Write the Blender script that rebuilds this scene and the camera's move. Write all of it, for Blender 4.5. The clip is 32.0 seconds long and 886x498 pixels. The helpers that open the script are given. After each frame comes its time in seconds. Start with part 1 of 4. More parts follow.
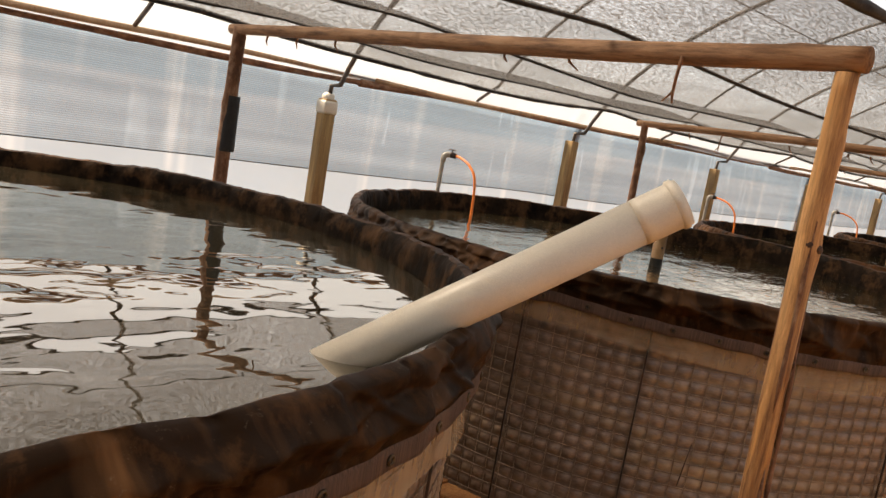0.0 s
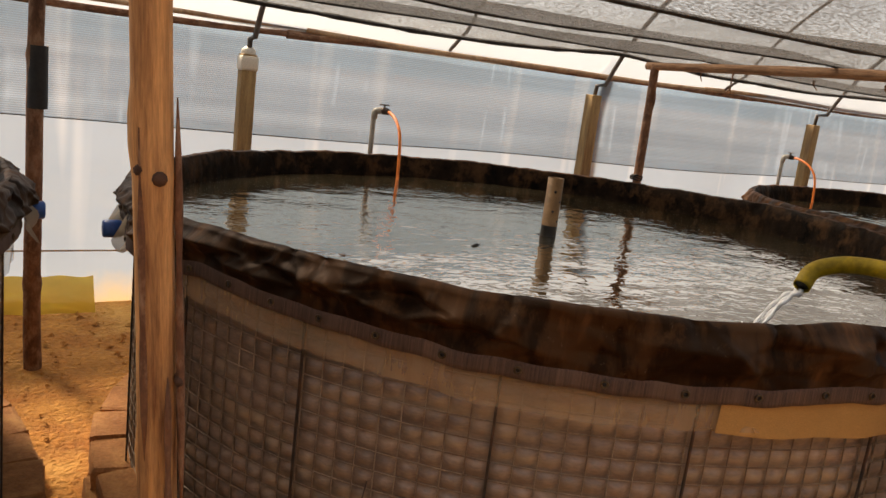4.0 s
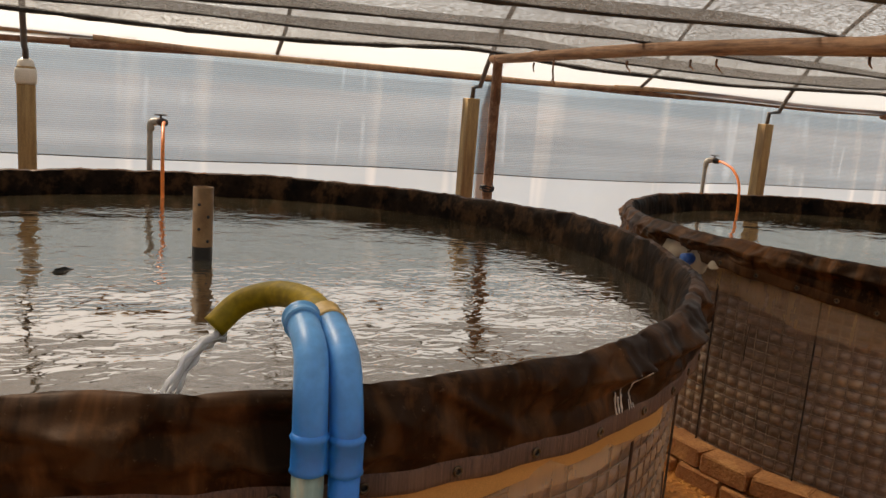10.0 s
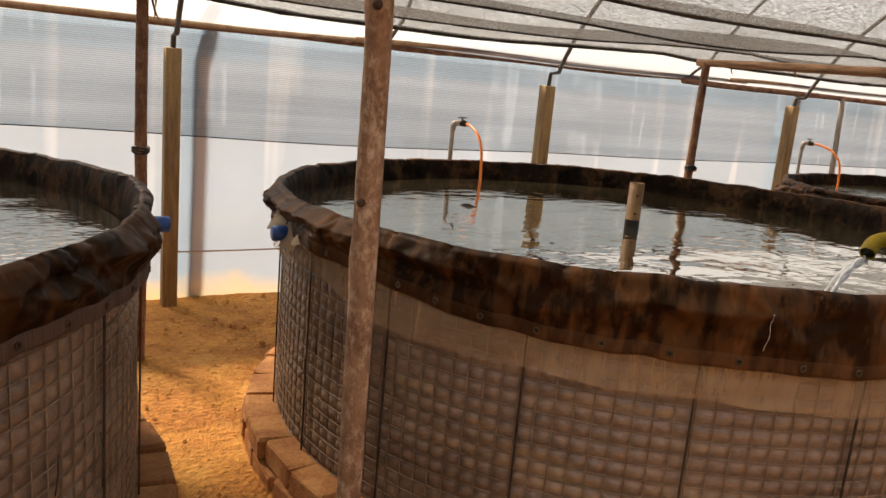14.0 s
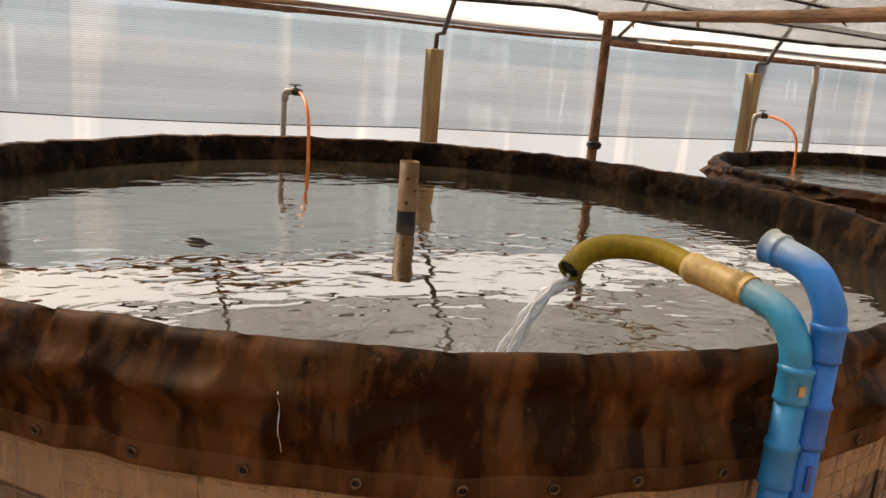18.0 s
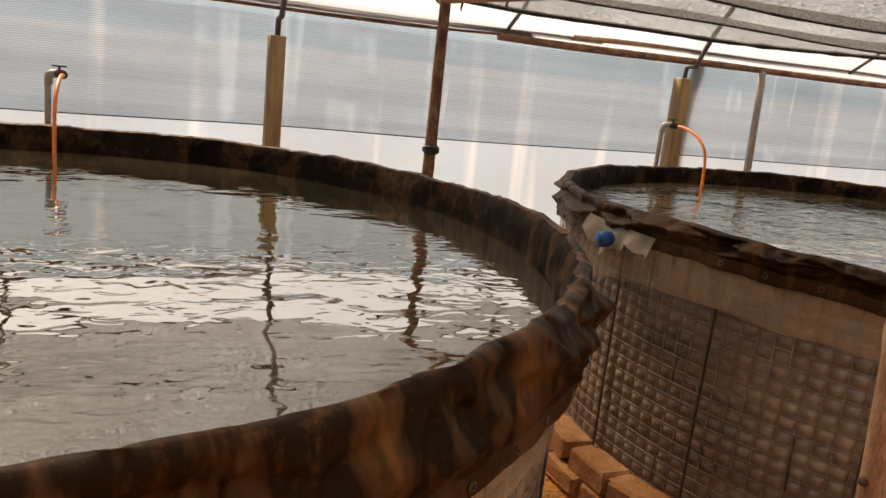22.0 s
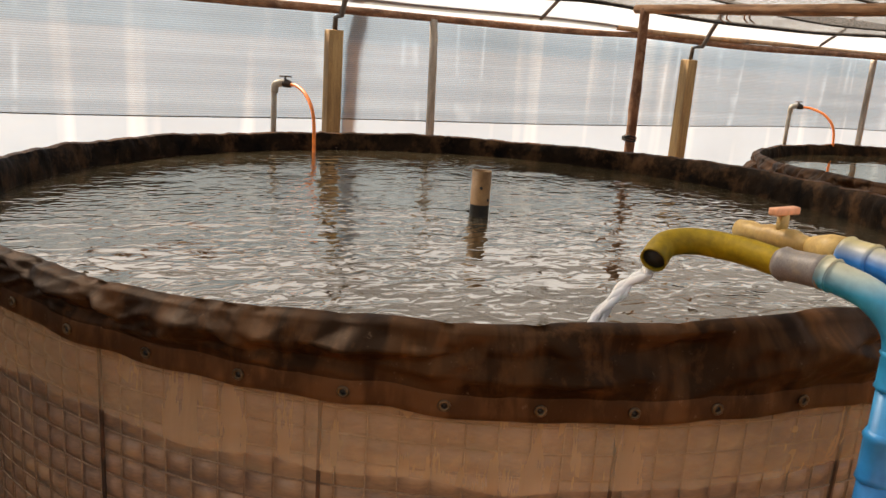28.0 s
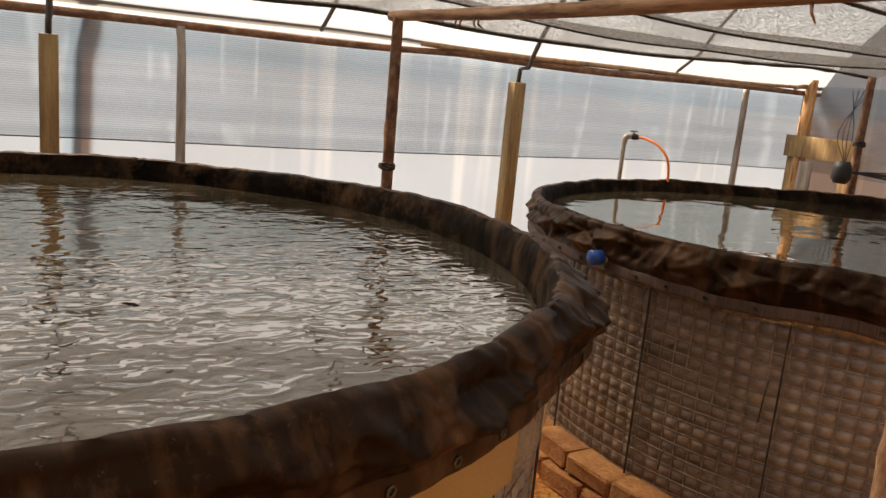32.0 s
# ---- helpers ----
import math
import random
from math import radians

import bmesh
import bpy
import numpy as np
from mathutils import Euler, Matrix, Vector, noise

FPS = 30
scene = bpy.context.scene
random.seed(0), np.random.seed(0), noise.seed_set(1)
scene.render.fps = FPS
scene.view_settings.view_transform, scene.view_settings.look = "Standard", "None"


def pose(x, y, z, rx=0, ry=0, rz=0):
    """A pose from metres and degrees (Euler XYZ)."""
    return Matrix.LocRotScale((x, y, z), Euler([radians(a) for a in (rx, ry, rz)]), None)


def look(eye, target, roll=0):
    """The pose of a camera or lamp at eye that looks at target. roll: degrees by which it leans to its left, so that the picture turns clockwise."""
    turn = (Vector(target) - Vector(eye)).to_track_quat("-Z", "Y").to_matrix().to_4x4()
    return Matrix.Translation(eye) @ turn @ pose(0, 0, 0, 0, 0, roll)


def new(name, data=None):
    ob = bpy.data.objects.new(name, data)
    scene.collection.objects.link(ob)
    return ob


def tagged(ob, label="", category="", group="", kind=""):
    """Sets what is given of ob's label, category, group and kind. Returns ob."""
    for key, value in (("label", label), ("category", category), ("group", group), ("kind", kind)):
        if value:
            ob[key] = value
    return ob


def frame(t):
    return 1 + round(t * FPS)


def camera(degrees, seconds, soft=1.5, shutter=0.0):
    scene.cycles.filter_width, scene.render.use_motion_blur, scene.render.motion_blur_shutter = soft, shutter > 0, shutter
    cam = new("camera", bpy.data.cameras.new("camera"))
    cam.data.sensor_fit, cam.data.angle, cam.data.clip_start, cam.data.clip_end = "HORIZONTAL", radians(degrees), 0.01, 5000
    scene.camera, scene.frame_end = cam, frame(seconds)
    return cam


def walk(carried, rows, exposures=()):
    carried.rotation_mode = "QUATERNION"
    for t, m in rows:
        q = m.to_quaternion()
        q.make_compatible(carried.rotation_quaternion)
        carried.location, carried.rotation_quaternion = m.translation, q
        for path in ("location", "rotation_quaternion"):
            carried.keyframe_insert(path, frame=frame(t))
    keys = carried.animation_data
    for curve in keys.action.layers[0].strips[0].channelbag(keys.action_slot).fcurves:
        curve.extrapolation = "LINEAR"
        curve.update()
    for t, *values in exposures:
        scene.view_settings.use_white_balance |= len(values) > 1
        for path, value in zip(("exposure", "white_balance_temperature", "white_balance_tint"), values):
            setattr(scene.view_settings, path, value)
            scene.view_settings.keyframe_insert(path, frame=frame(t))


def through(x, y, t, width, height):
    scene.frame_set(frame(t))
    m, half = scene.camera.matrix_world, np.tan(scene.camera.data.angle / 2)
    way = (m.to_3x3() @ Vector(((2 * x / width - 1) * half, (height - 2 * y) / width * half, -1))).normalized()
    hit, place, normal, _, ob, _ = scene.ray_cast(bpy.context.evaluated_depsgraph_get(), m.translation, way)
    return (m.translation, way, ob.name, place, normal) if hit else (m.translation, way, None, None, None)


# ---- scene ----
cam = camera(58.2, 32.0)
PATH = [
    (0, (1.424, 0.348, 1.663), (2.822, 1.746, 1.364), 9.8),
    (0.5, (1.658, 0.277, 1.713), (3.043, 1.692, 1.435), 12.6),
    (1, (1.949, 0.256, 1.683), (3.359, 1.649, 1.417), 11.4),
    (1.5, (2.203, 0.215, 1.703), (3.597, 1.618, 1.407), 9.0),
    (2, (2.43, 0.11, 1.724), (3.744, 1.583, 1.399), 8.5),
    (2.5, (2.643, 0.036, 1.721), (3.885, 1.563, 1.366), 8.1),
    (3, (2.891, 0.044, 1.718), (4.091, 1.607, 1.376), 9.3),
    (3.5, (3.113, -0.019, 1.716), (4.236, 1.594, 1.345), 8.7),
    (5.5, (3.822, -0.111, 1.669), (4.604, 1.671, 1.21), 2.8),
    (6, (3.902, -0.151, 1.702), (4.684, 1.638, 1.266), 2.3),
    (6.5, (3.977, -0.225, 1.721), (4.792, 1.558, 1.326), 1.8),
    (7, (4.019, -0.285, 1.726), (4.816, 1.506, 1.331), 1.5),
    (7.5, (4.145, -0.231, 1.706), (4.951, 1.555, 1.303), 1.9),
    (8, (4.321, -0.158, 1.724), (5.176, 1.611, 1.352), 3.0),
    (8.5, (4.564, -0.183, 1.698), (5.385, 1.603, 1.328), 4.2),
    (9, (4.762, -0.273, 1.718), (5.495, 1.546, 1.322), 4.8),
    (9.5, (4.935, -0.271, 1.693), (5.674, 1.546, 1.304), 4.5),
    (10, (5.182, -0.219, 1.723), (6.014, 1.562, 1.352), 4.5),
    (10.5, (5.357, -0.239, 1.708), (6.188, 1.546, 1.356), 4.4),
    (11, (5.588, -0.291, 1.696), (6.367, 1.511, 1.315), 5.8),
    (11.5, (5.753, -0.318, 1.666), (6.578, 1.464, 1.283), 6.1),
    (12, (5.948, -0.273, 1.716), (6.858, 1.472, 1.359), 6.0),
    (12.5, (6.18, -0.258, 1.719), (7.1, 1.479, 1.348), 4.6),
    (13, (6.414, -0.326, 1.74), (7.289, 1.432, 1.361), 5.0),
    (13.5, (6.639, -0.361, 1.713), (7.519, 1.381, 1.279), 4.9),
    (14, (6.902, -0.266, 1.7), (7.865, 1.437, 1.283), 5.2),
    (14.5, (7.144, -0.208, 1.708), (8.128, 1.484, 1.296), 4.6),
    (16.5, (7.918, 0.035, 1.693), (8.8, 1.781, 1.279), 3.5),
    (17, (8.095, 0.007, 1.687), (8.914, 1.781, 1.263), 4.0),
    (17.5, (8.265, -0.046, 1.678), (9.061, 1.727, 1.204), 4.1),
    (18, (8.473, 0.018, 1.659), (9.337, 1.761, 1.195), 4.5),
    (18.5, (8.688, 0.067, 1.688), (9.619, 1.778, 1.237), 4.1),
    (19, (8.909, -0.005, 1.679), (9.809, 1.724, 1.23), 3.8),
    (19.5, (9.111, -0.064, 1.68), (9.982, 1.672, 1.202), 3.7),
    (20, (9.352, 0.015, 1.675), (10.239, 1.746, 1.208), 5.0),
    (20.5, (9.481, 0.166, 1.68), (10.229, 1.961, 1.216), 5.3),
    (21, (9.599, 0.205, 1.666), (10.184, 2.068, 1.231), 5.1),
    (21.5, (9.831, 0.175, 1.681), (10.345, 2.057, 1.241), 5.9),
    (22, (10.051, 0.135, 1.665), (10.787, 1.939, 1.211), 6.2),
    (22.5, (10.317, 0.182, 1.641), (11.333, 1.849, 1.202), 7.1),
    (23, (10.528, 0.176, 1.635), (11.554, 1.834, 1.192), 5.8),
    (23.5, (10.702, 0.116, 1.644), (11.702, 1.779, 1.16), 5.6),
    (24, (10.841, 0.083, 1.634), (11.839, 1.738, 1.118), 4.9),
    (24.5, (11.009, 0.142, 1.642), (12.119, 1.734, 1.16), 5.4),
    (25, (11.17, 0.213, 1.648), (12.313, 1.787, 1.184), 4.3),
    (25.5, (11.327, 0.208, 1.635), (12.431, 1.81, 1.172), 4.0),
    (26, (11.493, 0.18, 1.637), (12.553, 1.814, 1.183), 3.9),
    (26.5, (11.64, 0.193, 1.622), (12.696, 1.829, 1.166), 2.9),
    (28.5, (12.216, 0.121, 1.681), (13.135, 1.826, 1.183), 4.4),
    (29, (12.418, 0.117, 1.668), (13.411, 1.782, 1.179), 5.0),
    (29.5, (12.677, 0.147, 1.658), (13.677, 1.811, 1.177), 4.5),
    (30, (12.872, 0.085, 1.659), (13.784, 1.794, 1.16), 3.8),
    (30.5, (13.059, 0.008, 1.673), (13.92, 1.739, 1.163), 3.7),
    (31, (13.281, 0.026, 1.698), (14.283, 1.699, 1.255), 5.5),
    (31.5, (13.511, 0.111, 1.702), (14.514, 1.795, 1.303), 5.8),
    (32, (13.743, 0.122, 1.667), (14.698, 1.831, 1.26), 5.2),
]
EXPOSURES = [(t, s, 7200, 15) for t, s in ((0, 0.95), (1, 0.55), (2, 0.84), (3, 0.72), (6, 0.82), (7, 0.86), (8, 0.86), (9, 0.66), (10, 0.75), (11, 0.66), (12, 0.8), (14, 0.95), (17, 0.9), (18, 1.05), (20, 1.08), (21, 0.95), (22, 0.97), (23, 1.15), (24, 1.15), (26, 1.05), (29, 1.32), (30, 1.28), (31, 1.26), (32, 0.98))]
walk(cam, [(t, look(eye, target, roll)) for t, eye, target, roll in PATH], EXPOSURES)

# ---- world, sun ----
SUN_FROM = Vector((-0.35, 0.80, 0.95)).normalized()
world = bpy.data.worlds.new("sky")
scene.world = world
world.use_nodes = True
wn = world.node_tree.nodes
sky = wn.new("ShaderNodeTexSky")
sky.sky_type, sky.sun_disc = "NISHITA", False
sky.sun_elevation = math.asin(SUN_FROM.z)
sky.sun_rotation = math.atan2(SUN_FROM.x, SUN_FROM.y)
sky.dust_density = 3.0
world.node_tree.links.new(sky.outputs[0], wn["Background"].inputs[0])
wn["Background"].inputs[1].default_value = 0.10
sun = new("sun", bpy.data.lights.new("sun", "SUN"))
sun.data.energy, sun.data.angle, sun.data.color = 9.0, radians(12.0), (1.0, 0.90, 0.74)
sun.matrix_world = look((0, 0, 30), Vector((0, 0, 30)) - SUN_FROM)


# ---- materials ----
def tree(name):
    m = bpy.data.materials.new(name)
    m.use_nodes = True
    nt = m.node_tree
    return m, nt, nt.nodes["Principled BSDF"]


def node(nt, kind, **values):
    n = nt.nodes.new(kind)
    for k, v in values.items():
        n.inputs[k.replace("_", " ")].default_value = v
    return n


def coords(nt, stretch=(1, 1, 1), vary=False):
    """Object coordinates, stretched, shifted from object to object when vary is set."""
    co = nt.nodes.new("ShaderNodeTexCoord")
    mp = nt.nodes.new("ShaderNodeMapping")
    mp.inputs["Scale"].default_value = stretch
    nt.links.new(co.outputs["Object"], mp.inputs["Vector"])
    if vary:
        info = nt.nodes.new("ShaderNodeObjectInfo")
        mul = nt.nodes.new("ShaderNodeMath")
        mul.operation = "MULTIPLY"
        mul.inputs[1].default_value = 37.0
        nt.links.new(info.outputs["Random"], mul.inputs[0])
        nt.links.new(mul.outputs[0], mp.inputs["Location"])
    return mp.outputs[0]


def noise_tex(nt, vec, scale, detail=5.0, rough=0.6, warp=0.0):
    n = node(nt, "ShaderNodeTexNoise", Scale=scale, Detail=detail, Roughness=rough, Distortion=warp)
    nt.links.new(vec, n.inputs["Vector"])
    return n.outputs["Fac"]


def ramp(nt, fac, stops):
    r = nt.nodes.new("ShaderNodeValToRGB")
    el = r.color_ramp.elements
    while len(el) < len(stops):
        el.new(0.5)
    for e, (p, c) in zip(el, stops):
        e.position, e.color = p, (*c, 1) if len(c) == 3 else c
    nt.links.new(fac, r.inputs[0])
    return r.outputs[0]


def blend(nt, a, b, fac, mode="MIX"):
    m = nt.nodes.new("ShaderNodeMix")
    m.data_type, m.blend_type = "RGBA", mode
    for s, v in ((6, a), (7, b), (0, fac)):
        if isinstance(v, bpy.types.NodeSocket):
            nt.links.new(v, m.inputs[s])
        else:
            m.inputs[s].default_value = v if s == 0 else (*v, 1)
    return m.outputs[2]


def bumped(nt, bsdf, height, strength, distance):
    b = node(nt, "ShaderNodeBump", Strength=strength, Distance=distance)
    nt.links.new(height, b.inputs["Height"])
    nt.links.new(b.outputs[0], bsdf.inputs["Normal"])


def surface(name, dark, light, scale=4.0, rough=0.75, bump=0.3, grain=60.0, depth=0.003, stain=None, stain_scale=1.5,
            stretch=(1, 1, 1), vary=False, metal=0.0, spec=0.5, lo=0.35, hi=0.68, stained=0.85, warp=0.0):
    """A worn surface: two colours by noise, a stain at a larger scale, and fine relief."""
    m, nt, p = tree(name)
    v = coords(nt, stretch, vary)
    col = ramp(nt, noise_tex(nt, v, scale, 8.0, 0.65, warp), [(lo, dark), (hi, light)])
    fine = noise_tex(nt, v, grain, 3.0)
    col = blend(nt, col, ramp(nt, fine, [(0.3, (0.75, 0.75, 0.75)), (0.7, (1.15, 1.15, 1.15))]), 1.0, "MULTIPLY")
    if stain:
        col = blend(nt, col, stain, ramp(nt, noise_tex(nt, v, stain_scale, 6.0, 0.7, warp), [(0.5, (0, 0, 0)), (0.66, (stained,) * 3)]))
    nt.links.new(col, p.inputs["Base Color"])
    p.inputs["Roughness"].default_value, p.inputs["Metallic"].default_value = rough, metal
    p.inputs["Specular IOR Level"].default_value = spec
    bumped(nt, p, fine, bump, depth)
    return m


def sheet(name, tint, through, clear, weave=0.0, ribs=0.0, lit_wrinkles=0.0, mottling=0.0, foot_tone=None, drips=0.0, crumple=0.0):
    """Thin plastic: part scatters light through, part reflects it, part is clear; weave and ribs thin it out in a fine pattern."""
    m, nt, p = tree(name)
    out = nt.nodes["Material Output"]
    v = coords(nt)
    tone = ramp(nt, noise_tex(nt, v, 0.9, 6.0), [(0.3, tuple(c * (1 - mottling) for c in tint)), (0.7, tint)])
    if drips:
        run = noise_tex(nt, coords(nt, (7, 7, 0.9)), 2.2, 5.0, 0.7)
        tone = blend(nt, tone, ramp(nt, run, [(0.35, (1 - drips,) * 3), (0.62, (1.1,) * 3)]), 1.0, "MULTIPLY")
    # light caught on upright wrinkles, painted as white streaks in the tone
    if lit_wrinkles:
        line = noise_tex(nt, coords(nt, (2.4, 2.4, 0.12)), 1.6, 2.0)
        tone = blend(nt, tone, (1.0, 1.0, 1.0), ramp(nt, line, [(0.58, (0, 0, 0)), (0.67, (lit_wrinkles,) * 3), (0.76, (0, 0, 0))]))
    # another tone towards the film's foot, with a wavering upper edge
    if foot_tone:
        sep = nt.nodes.new("ShaderNodeSeparateXYZ")
        nt.links.new(v, sep.inputs[0])
        wob = nt.nodes.new("ShaderNodeMath")
        wob.operation = "MULTIPLY_ADD"
        wob.inputs[1].default_value = 0.35
        nt.links.new(noise_tex(nt, v, 3.0, 6.0), wob.inputs[0])
        nt.links.new(sep.outputs["Z"], wob.inputs[2])
        tone = blend(nt, tone, foot_tone, ramp(nt, wob.outputs[0], [(0.14, (0.7,) * 3), (0.36, (0, 0, 0))]))
    dif, tra, clr = (nt.nodes.new("ShaderNodeBsdf" + k) for k in ("Diffuse", "Translucent", "Transparent"))
    nt.links.new(tone, dif.inputs["Color"])
    nt.links.new(tone, tra.inputs["Color"])
    if crumple:
        r = node(nt, "ShaderNodeTexNoise", Scale=9.0, Detail=3.0, Roughness=0.5, Distortion=0.5)
        r.noise_type = "RIDGED_MULTIFRACTAL"
        nt.links.new(v, r.inputs["Vector"])
        bp = node(nt, "ShaderNodeBump", Strength=crumple, Distance=0.02)
        nt.links.new(r.outputs["Fac"], bp.inputs["Height"])
        nt.links.new(bp.outputs[0], dif.inputs["Normal"])
        nt.links.new(bp.outputs[0], tra.inputs["Normal"])
    mix1, mix2 = nt.nodes.new("ShaderNodeMixShader"), nt.nodes.new("ShaderNodeMixShader")
    mix1.inputs[0].default_value = through
    nt.links.new(dif.outputs[0], mix1.inputs[1])
    nt.links.new(tra.outputs[0], mix1.inputs[2])
    nt.links.new(mix1.outputs[0], mix2.inputs[1])
    nt.links.new(clr.outputs[0], mix2.inputs[2])
    nt.links.new(mix2.outputs[0], out.inputs[0])
    mix2.inputs[0].default_value = clear
    holes = None
    if weave:
        thread = noise_tex(nt, coords(nt, (0.30, 1.0, 1.0)), weave, 4.0, 0.8)
        patch = ramp(nt, noise_tex(nt, v, 1.1, 4.0), [(0.3, (0.55,) * 3), (0.7, (1.25,) * 3)])
        holes = ramp(nt, thread, [(0.43, (clear * 0.05,) * 3), (0.58, (min(1, clear * 2.0),) * 3)])
        holes = blend(nt, holes, patch, 1.0, "MULTIPLY")
    if ribs:
        w = node(nt, "ShaderNodeTexWave", Scale=ribs, Distortion=0.4, Detail=1.0)
        w.bands_direction = "Z"
        nt.links.new(v, w.inputs["Vector"])
        band = ramp(nt, noise_tex(nt, coords(nt, (0.12, 1, 7)), 1.0, 6.0), [(0.32, (0.72,) * 3), (0.68, (1.12,) * 3)])
        rib = ramp(nt, w.outputs["Fac"], [(0.25, (clear * 0.80,) * 3), (0.7, (min(1, clear * 1.16),) * 3)])
        holes = blend(nt, rib, band, 1.0, "MULTIPLY")
        # streaks of light from the wrinkled film, put into the net as clearer lines
        crease = noise_tex(nt, coords(nt, (1.25, 0.0, 0.10)), 2.6, 1.0, 0.3)
        ends = ramp(nt, noise_tex(nt, coords(nt, (0.9, 0.0, 1.3)), 2.0, 2.0), [(0.42, (0, 0, 0)), (0.58, (1, 1, 1))])
        light_streak = blend(nt, ramp(nt, crease, [(0.575, (0, 0, 0)), (0.62, (0.26,) * 3), (0.665, (0, 0, 0))]), ends, 1.0, "MULTIPLY")
        holes = blend(nt, holes, light_streak, 1.0, "ADD")
    if holes:
        nt.links.new(holes, mix2.inputs[0])
    return m


M_EARTH = surface("red_earth", (0.37, 0.130, 0.021), (0.62, 0.285, 0.055), 2.2, 0.95, 1.0, 30.0, 0.04, (0.72, 0.40, 0.105), 0.8)
M_BRICK = surface("burnt_brick", (0.29, 0.110, 0.032), (0.46, 0.205, 0.066), 7.0, 0.92, 0.9, 70.0, 0.008, (0.52, 0.26, 0.085), 5.0, vary=True)
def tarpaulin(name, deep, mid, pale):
    """Waxed brown canvas: slanting bands of painted fold shading, rubbed dusty scuffs, a fine weave, small creases and
    a satin sheen.
    """
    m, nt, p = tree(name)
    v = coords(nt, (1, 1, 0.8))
    # fold shading painted as dark and pale bands, slanting both ways along the cloth
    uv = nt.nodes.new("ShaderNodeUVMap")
    fold_shades = []
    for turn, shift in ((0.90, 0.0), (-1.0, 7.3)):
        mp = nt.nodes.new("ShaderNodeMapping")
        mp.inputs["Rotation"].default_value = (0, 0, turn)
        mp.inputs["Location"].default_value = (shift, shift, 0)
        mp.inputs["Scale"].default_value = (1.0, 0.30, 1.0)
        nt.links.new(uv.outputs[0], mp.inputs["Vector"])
        fold_shades.append(noise_tex(nt, mp.outputs[0], 8.5, 4.0, 0.55, 0.3))
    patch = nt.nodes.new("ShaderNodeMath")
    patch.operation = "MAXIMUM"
    nt.links.new(fold_shades[0], patch.inputs[0])
    nt.links.new(fold_shades[1], patch.inputs[1])
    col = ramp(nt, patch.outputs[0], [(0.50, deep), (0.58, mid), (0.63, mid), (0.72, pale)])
    col = blend(nt, col, ramp(nt, noise_tex(nt, v, 1.6, 3.0), [(0.35, (0.6,) * 3), (0.65, (1.35,) * 3)]), 1.0, "MULTIPLY")
    rub = noise_tex(nt, coords(nt, (1, 1, 0.35)), 16.0, 6.0, 0.7)
    col = blend(nt, col, pale, ramp(nt, rub, [(0.54, (0, 0, 0)), (0.72, (0.5,) * 3)]))
    dust = noise_tex(nt, v, 60.0, 5.0, 0.8)
    col = blend(nt, col, (0.30, 0.22, 0.15), ramp(nt, dust, [(0.62, (0, 0, 0)), (0.80, (0.45,) * 3)]))
    nt.links.new(col, p.inputs["Base Color"])
    p.inputs["Specular IOR Level"].default_value = 0.20
    p.inputs["Specular Tint"].default_value = (0.80, 0.42, 0.19, 1)
    nt.links.new(ramp(nt, rub, [(0.3, (0.45,) * 3), (0.7, (0.65,) * 3)]), p.inputs["Roughness"])
    weave = noise_tex(nt, coords(nt, (1, 1, 0.6)), 330.0, 2.0)
    bumped(nt, p, weave, 0.25, 0.001)
    fine = p.inputs["Normal"].links[0].from_node
    r = node(nt, "ShaderNodeTexNoise", Scale=9.0, Detail=4.0, Roughness=0.5, Distortion=0.3)
    r.noise_type = "RIDGED_MULTIFRACTAL"
    nt.links.new(coords(nt, (1, 1, 0.9)), r.inputs["Vector"])
    crease = node(nt, "ShaderNodeBump", Strength=0.8, Distance=0.02)
    nt.links.new(r.outputs["Fac"], crease.inputs["Height"])
    nt.links.new(crease.outputs[0], fine.inputs["Normal"])
    return m


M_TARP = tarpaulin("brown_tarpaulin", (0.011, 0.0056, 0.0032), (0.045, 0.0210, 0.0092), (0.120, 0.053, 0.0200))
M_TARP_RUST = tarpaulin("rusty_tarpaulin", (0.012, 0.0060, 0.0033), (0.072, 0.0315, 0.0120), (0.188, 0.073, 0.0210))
M_HEM_BROWN = tarpaulin("brown_hem", (0.040, 0.019, 0.009), (0.085, 0.041, 0.018), (0.15, 0.075, 0.034))
M_INNER = surface("black_liner", (0.0018, 0.0014, 0.0011), (0.022, 0.0125, 0.0068), 9.0, 0.5, 0.6, 40.0, 0.005, (0.075, 0.038, 0.017), 7.0, stretch=(1, 1, 0.8), spec=0.035)
M_KNOT = surface("wood_knot", (0.03, 0.012, 0.006), (0.10, 0.045, 0.02), 30.0, 0.8, 0.4, 80.0, 0.002)
M_HEM = surface("tarpaulin_hem", (0.040, 0.021, 0.014), (0.125, 0.070, 0.046), 9.0, 0.7, 0.5, 6.0, 0.003, (0.14, 0.085, 0.055), 0.3, stretch=(30, 30, 0.5))
M_PLASTIC = sheet("cream_plastic", (0.82, 0.60, 0.36), 0.25, 0.60, mottling=0.45, drips=0.15, crumple=0.6)
M_OCHRE = surface("ochre_sheet", (0.40, 0.225, 0.07), (0.50, 0.30, 0.105), 2.0, 0.5, 0.1, 400.0, 0.0006)
M_FLAP = sheet("white_flap", (0.64, 0.55, 0.42), 0.45, 0.2, mottling=0.25, crumple=0.5)
M_QUILT = surface("padded_liner", (0.150, 0.103, 0.074), (0.315, 0.220, 0.158), 2.4, 0.40, 0.2, 55.0, 0.002, (0.39, 0.28, 0.17), 2.0, stretch=(1, 1, 3.0), spec=0.8)
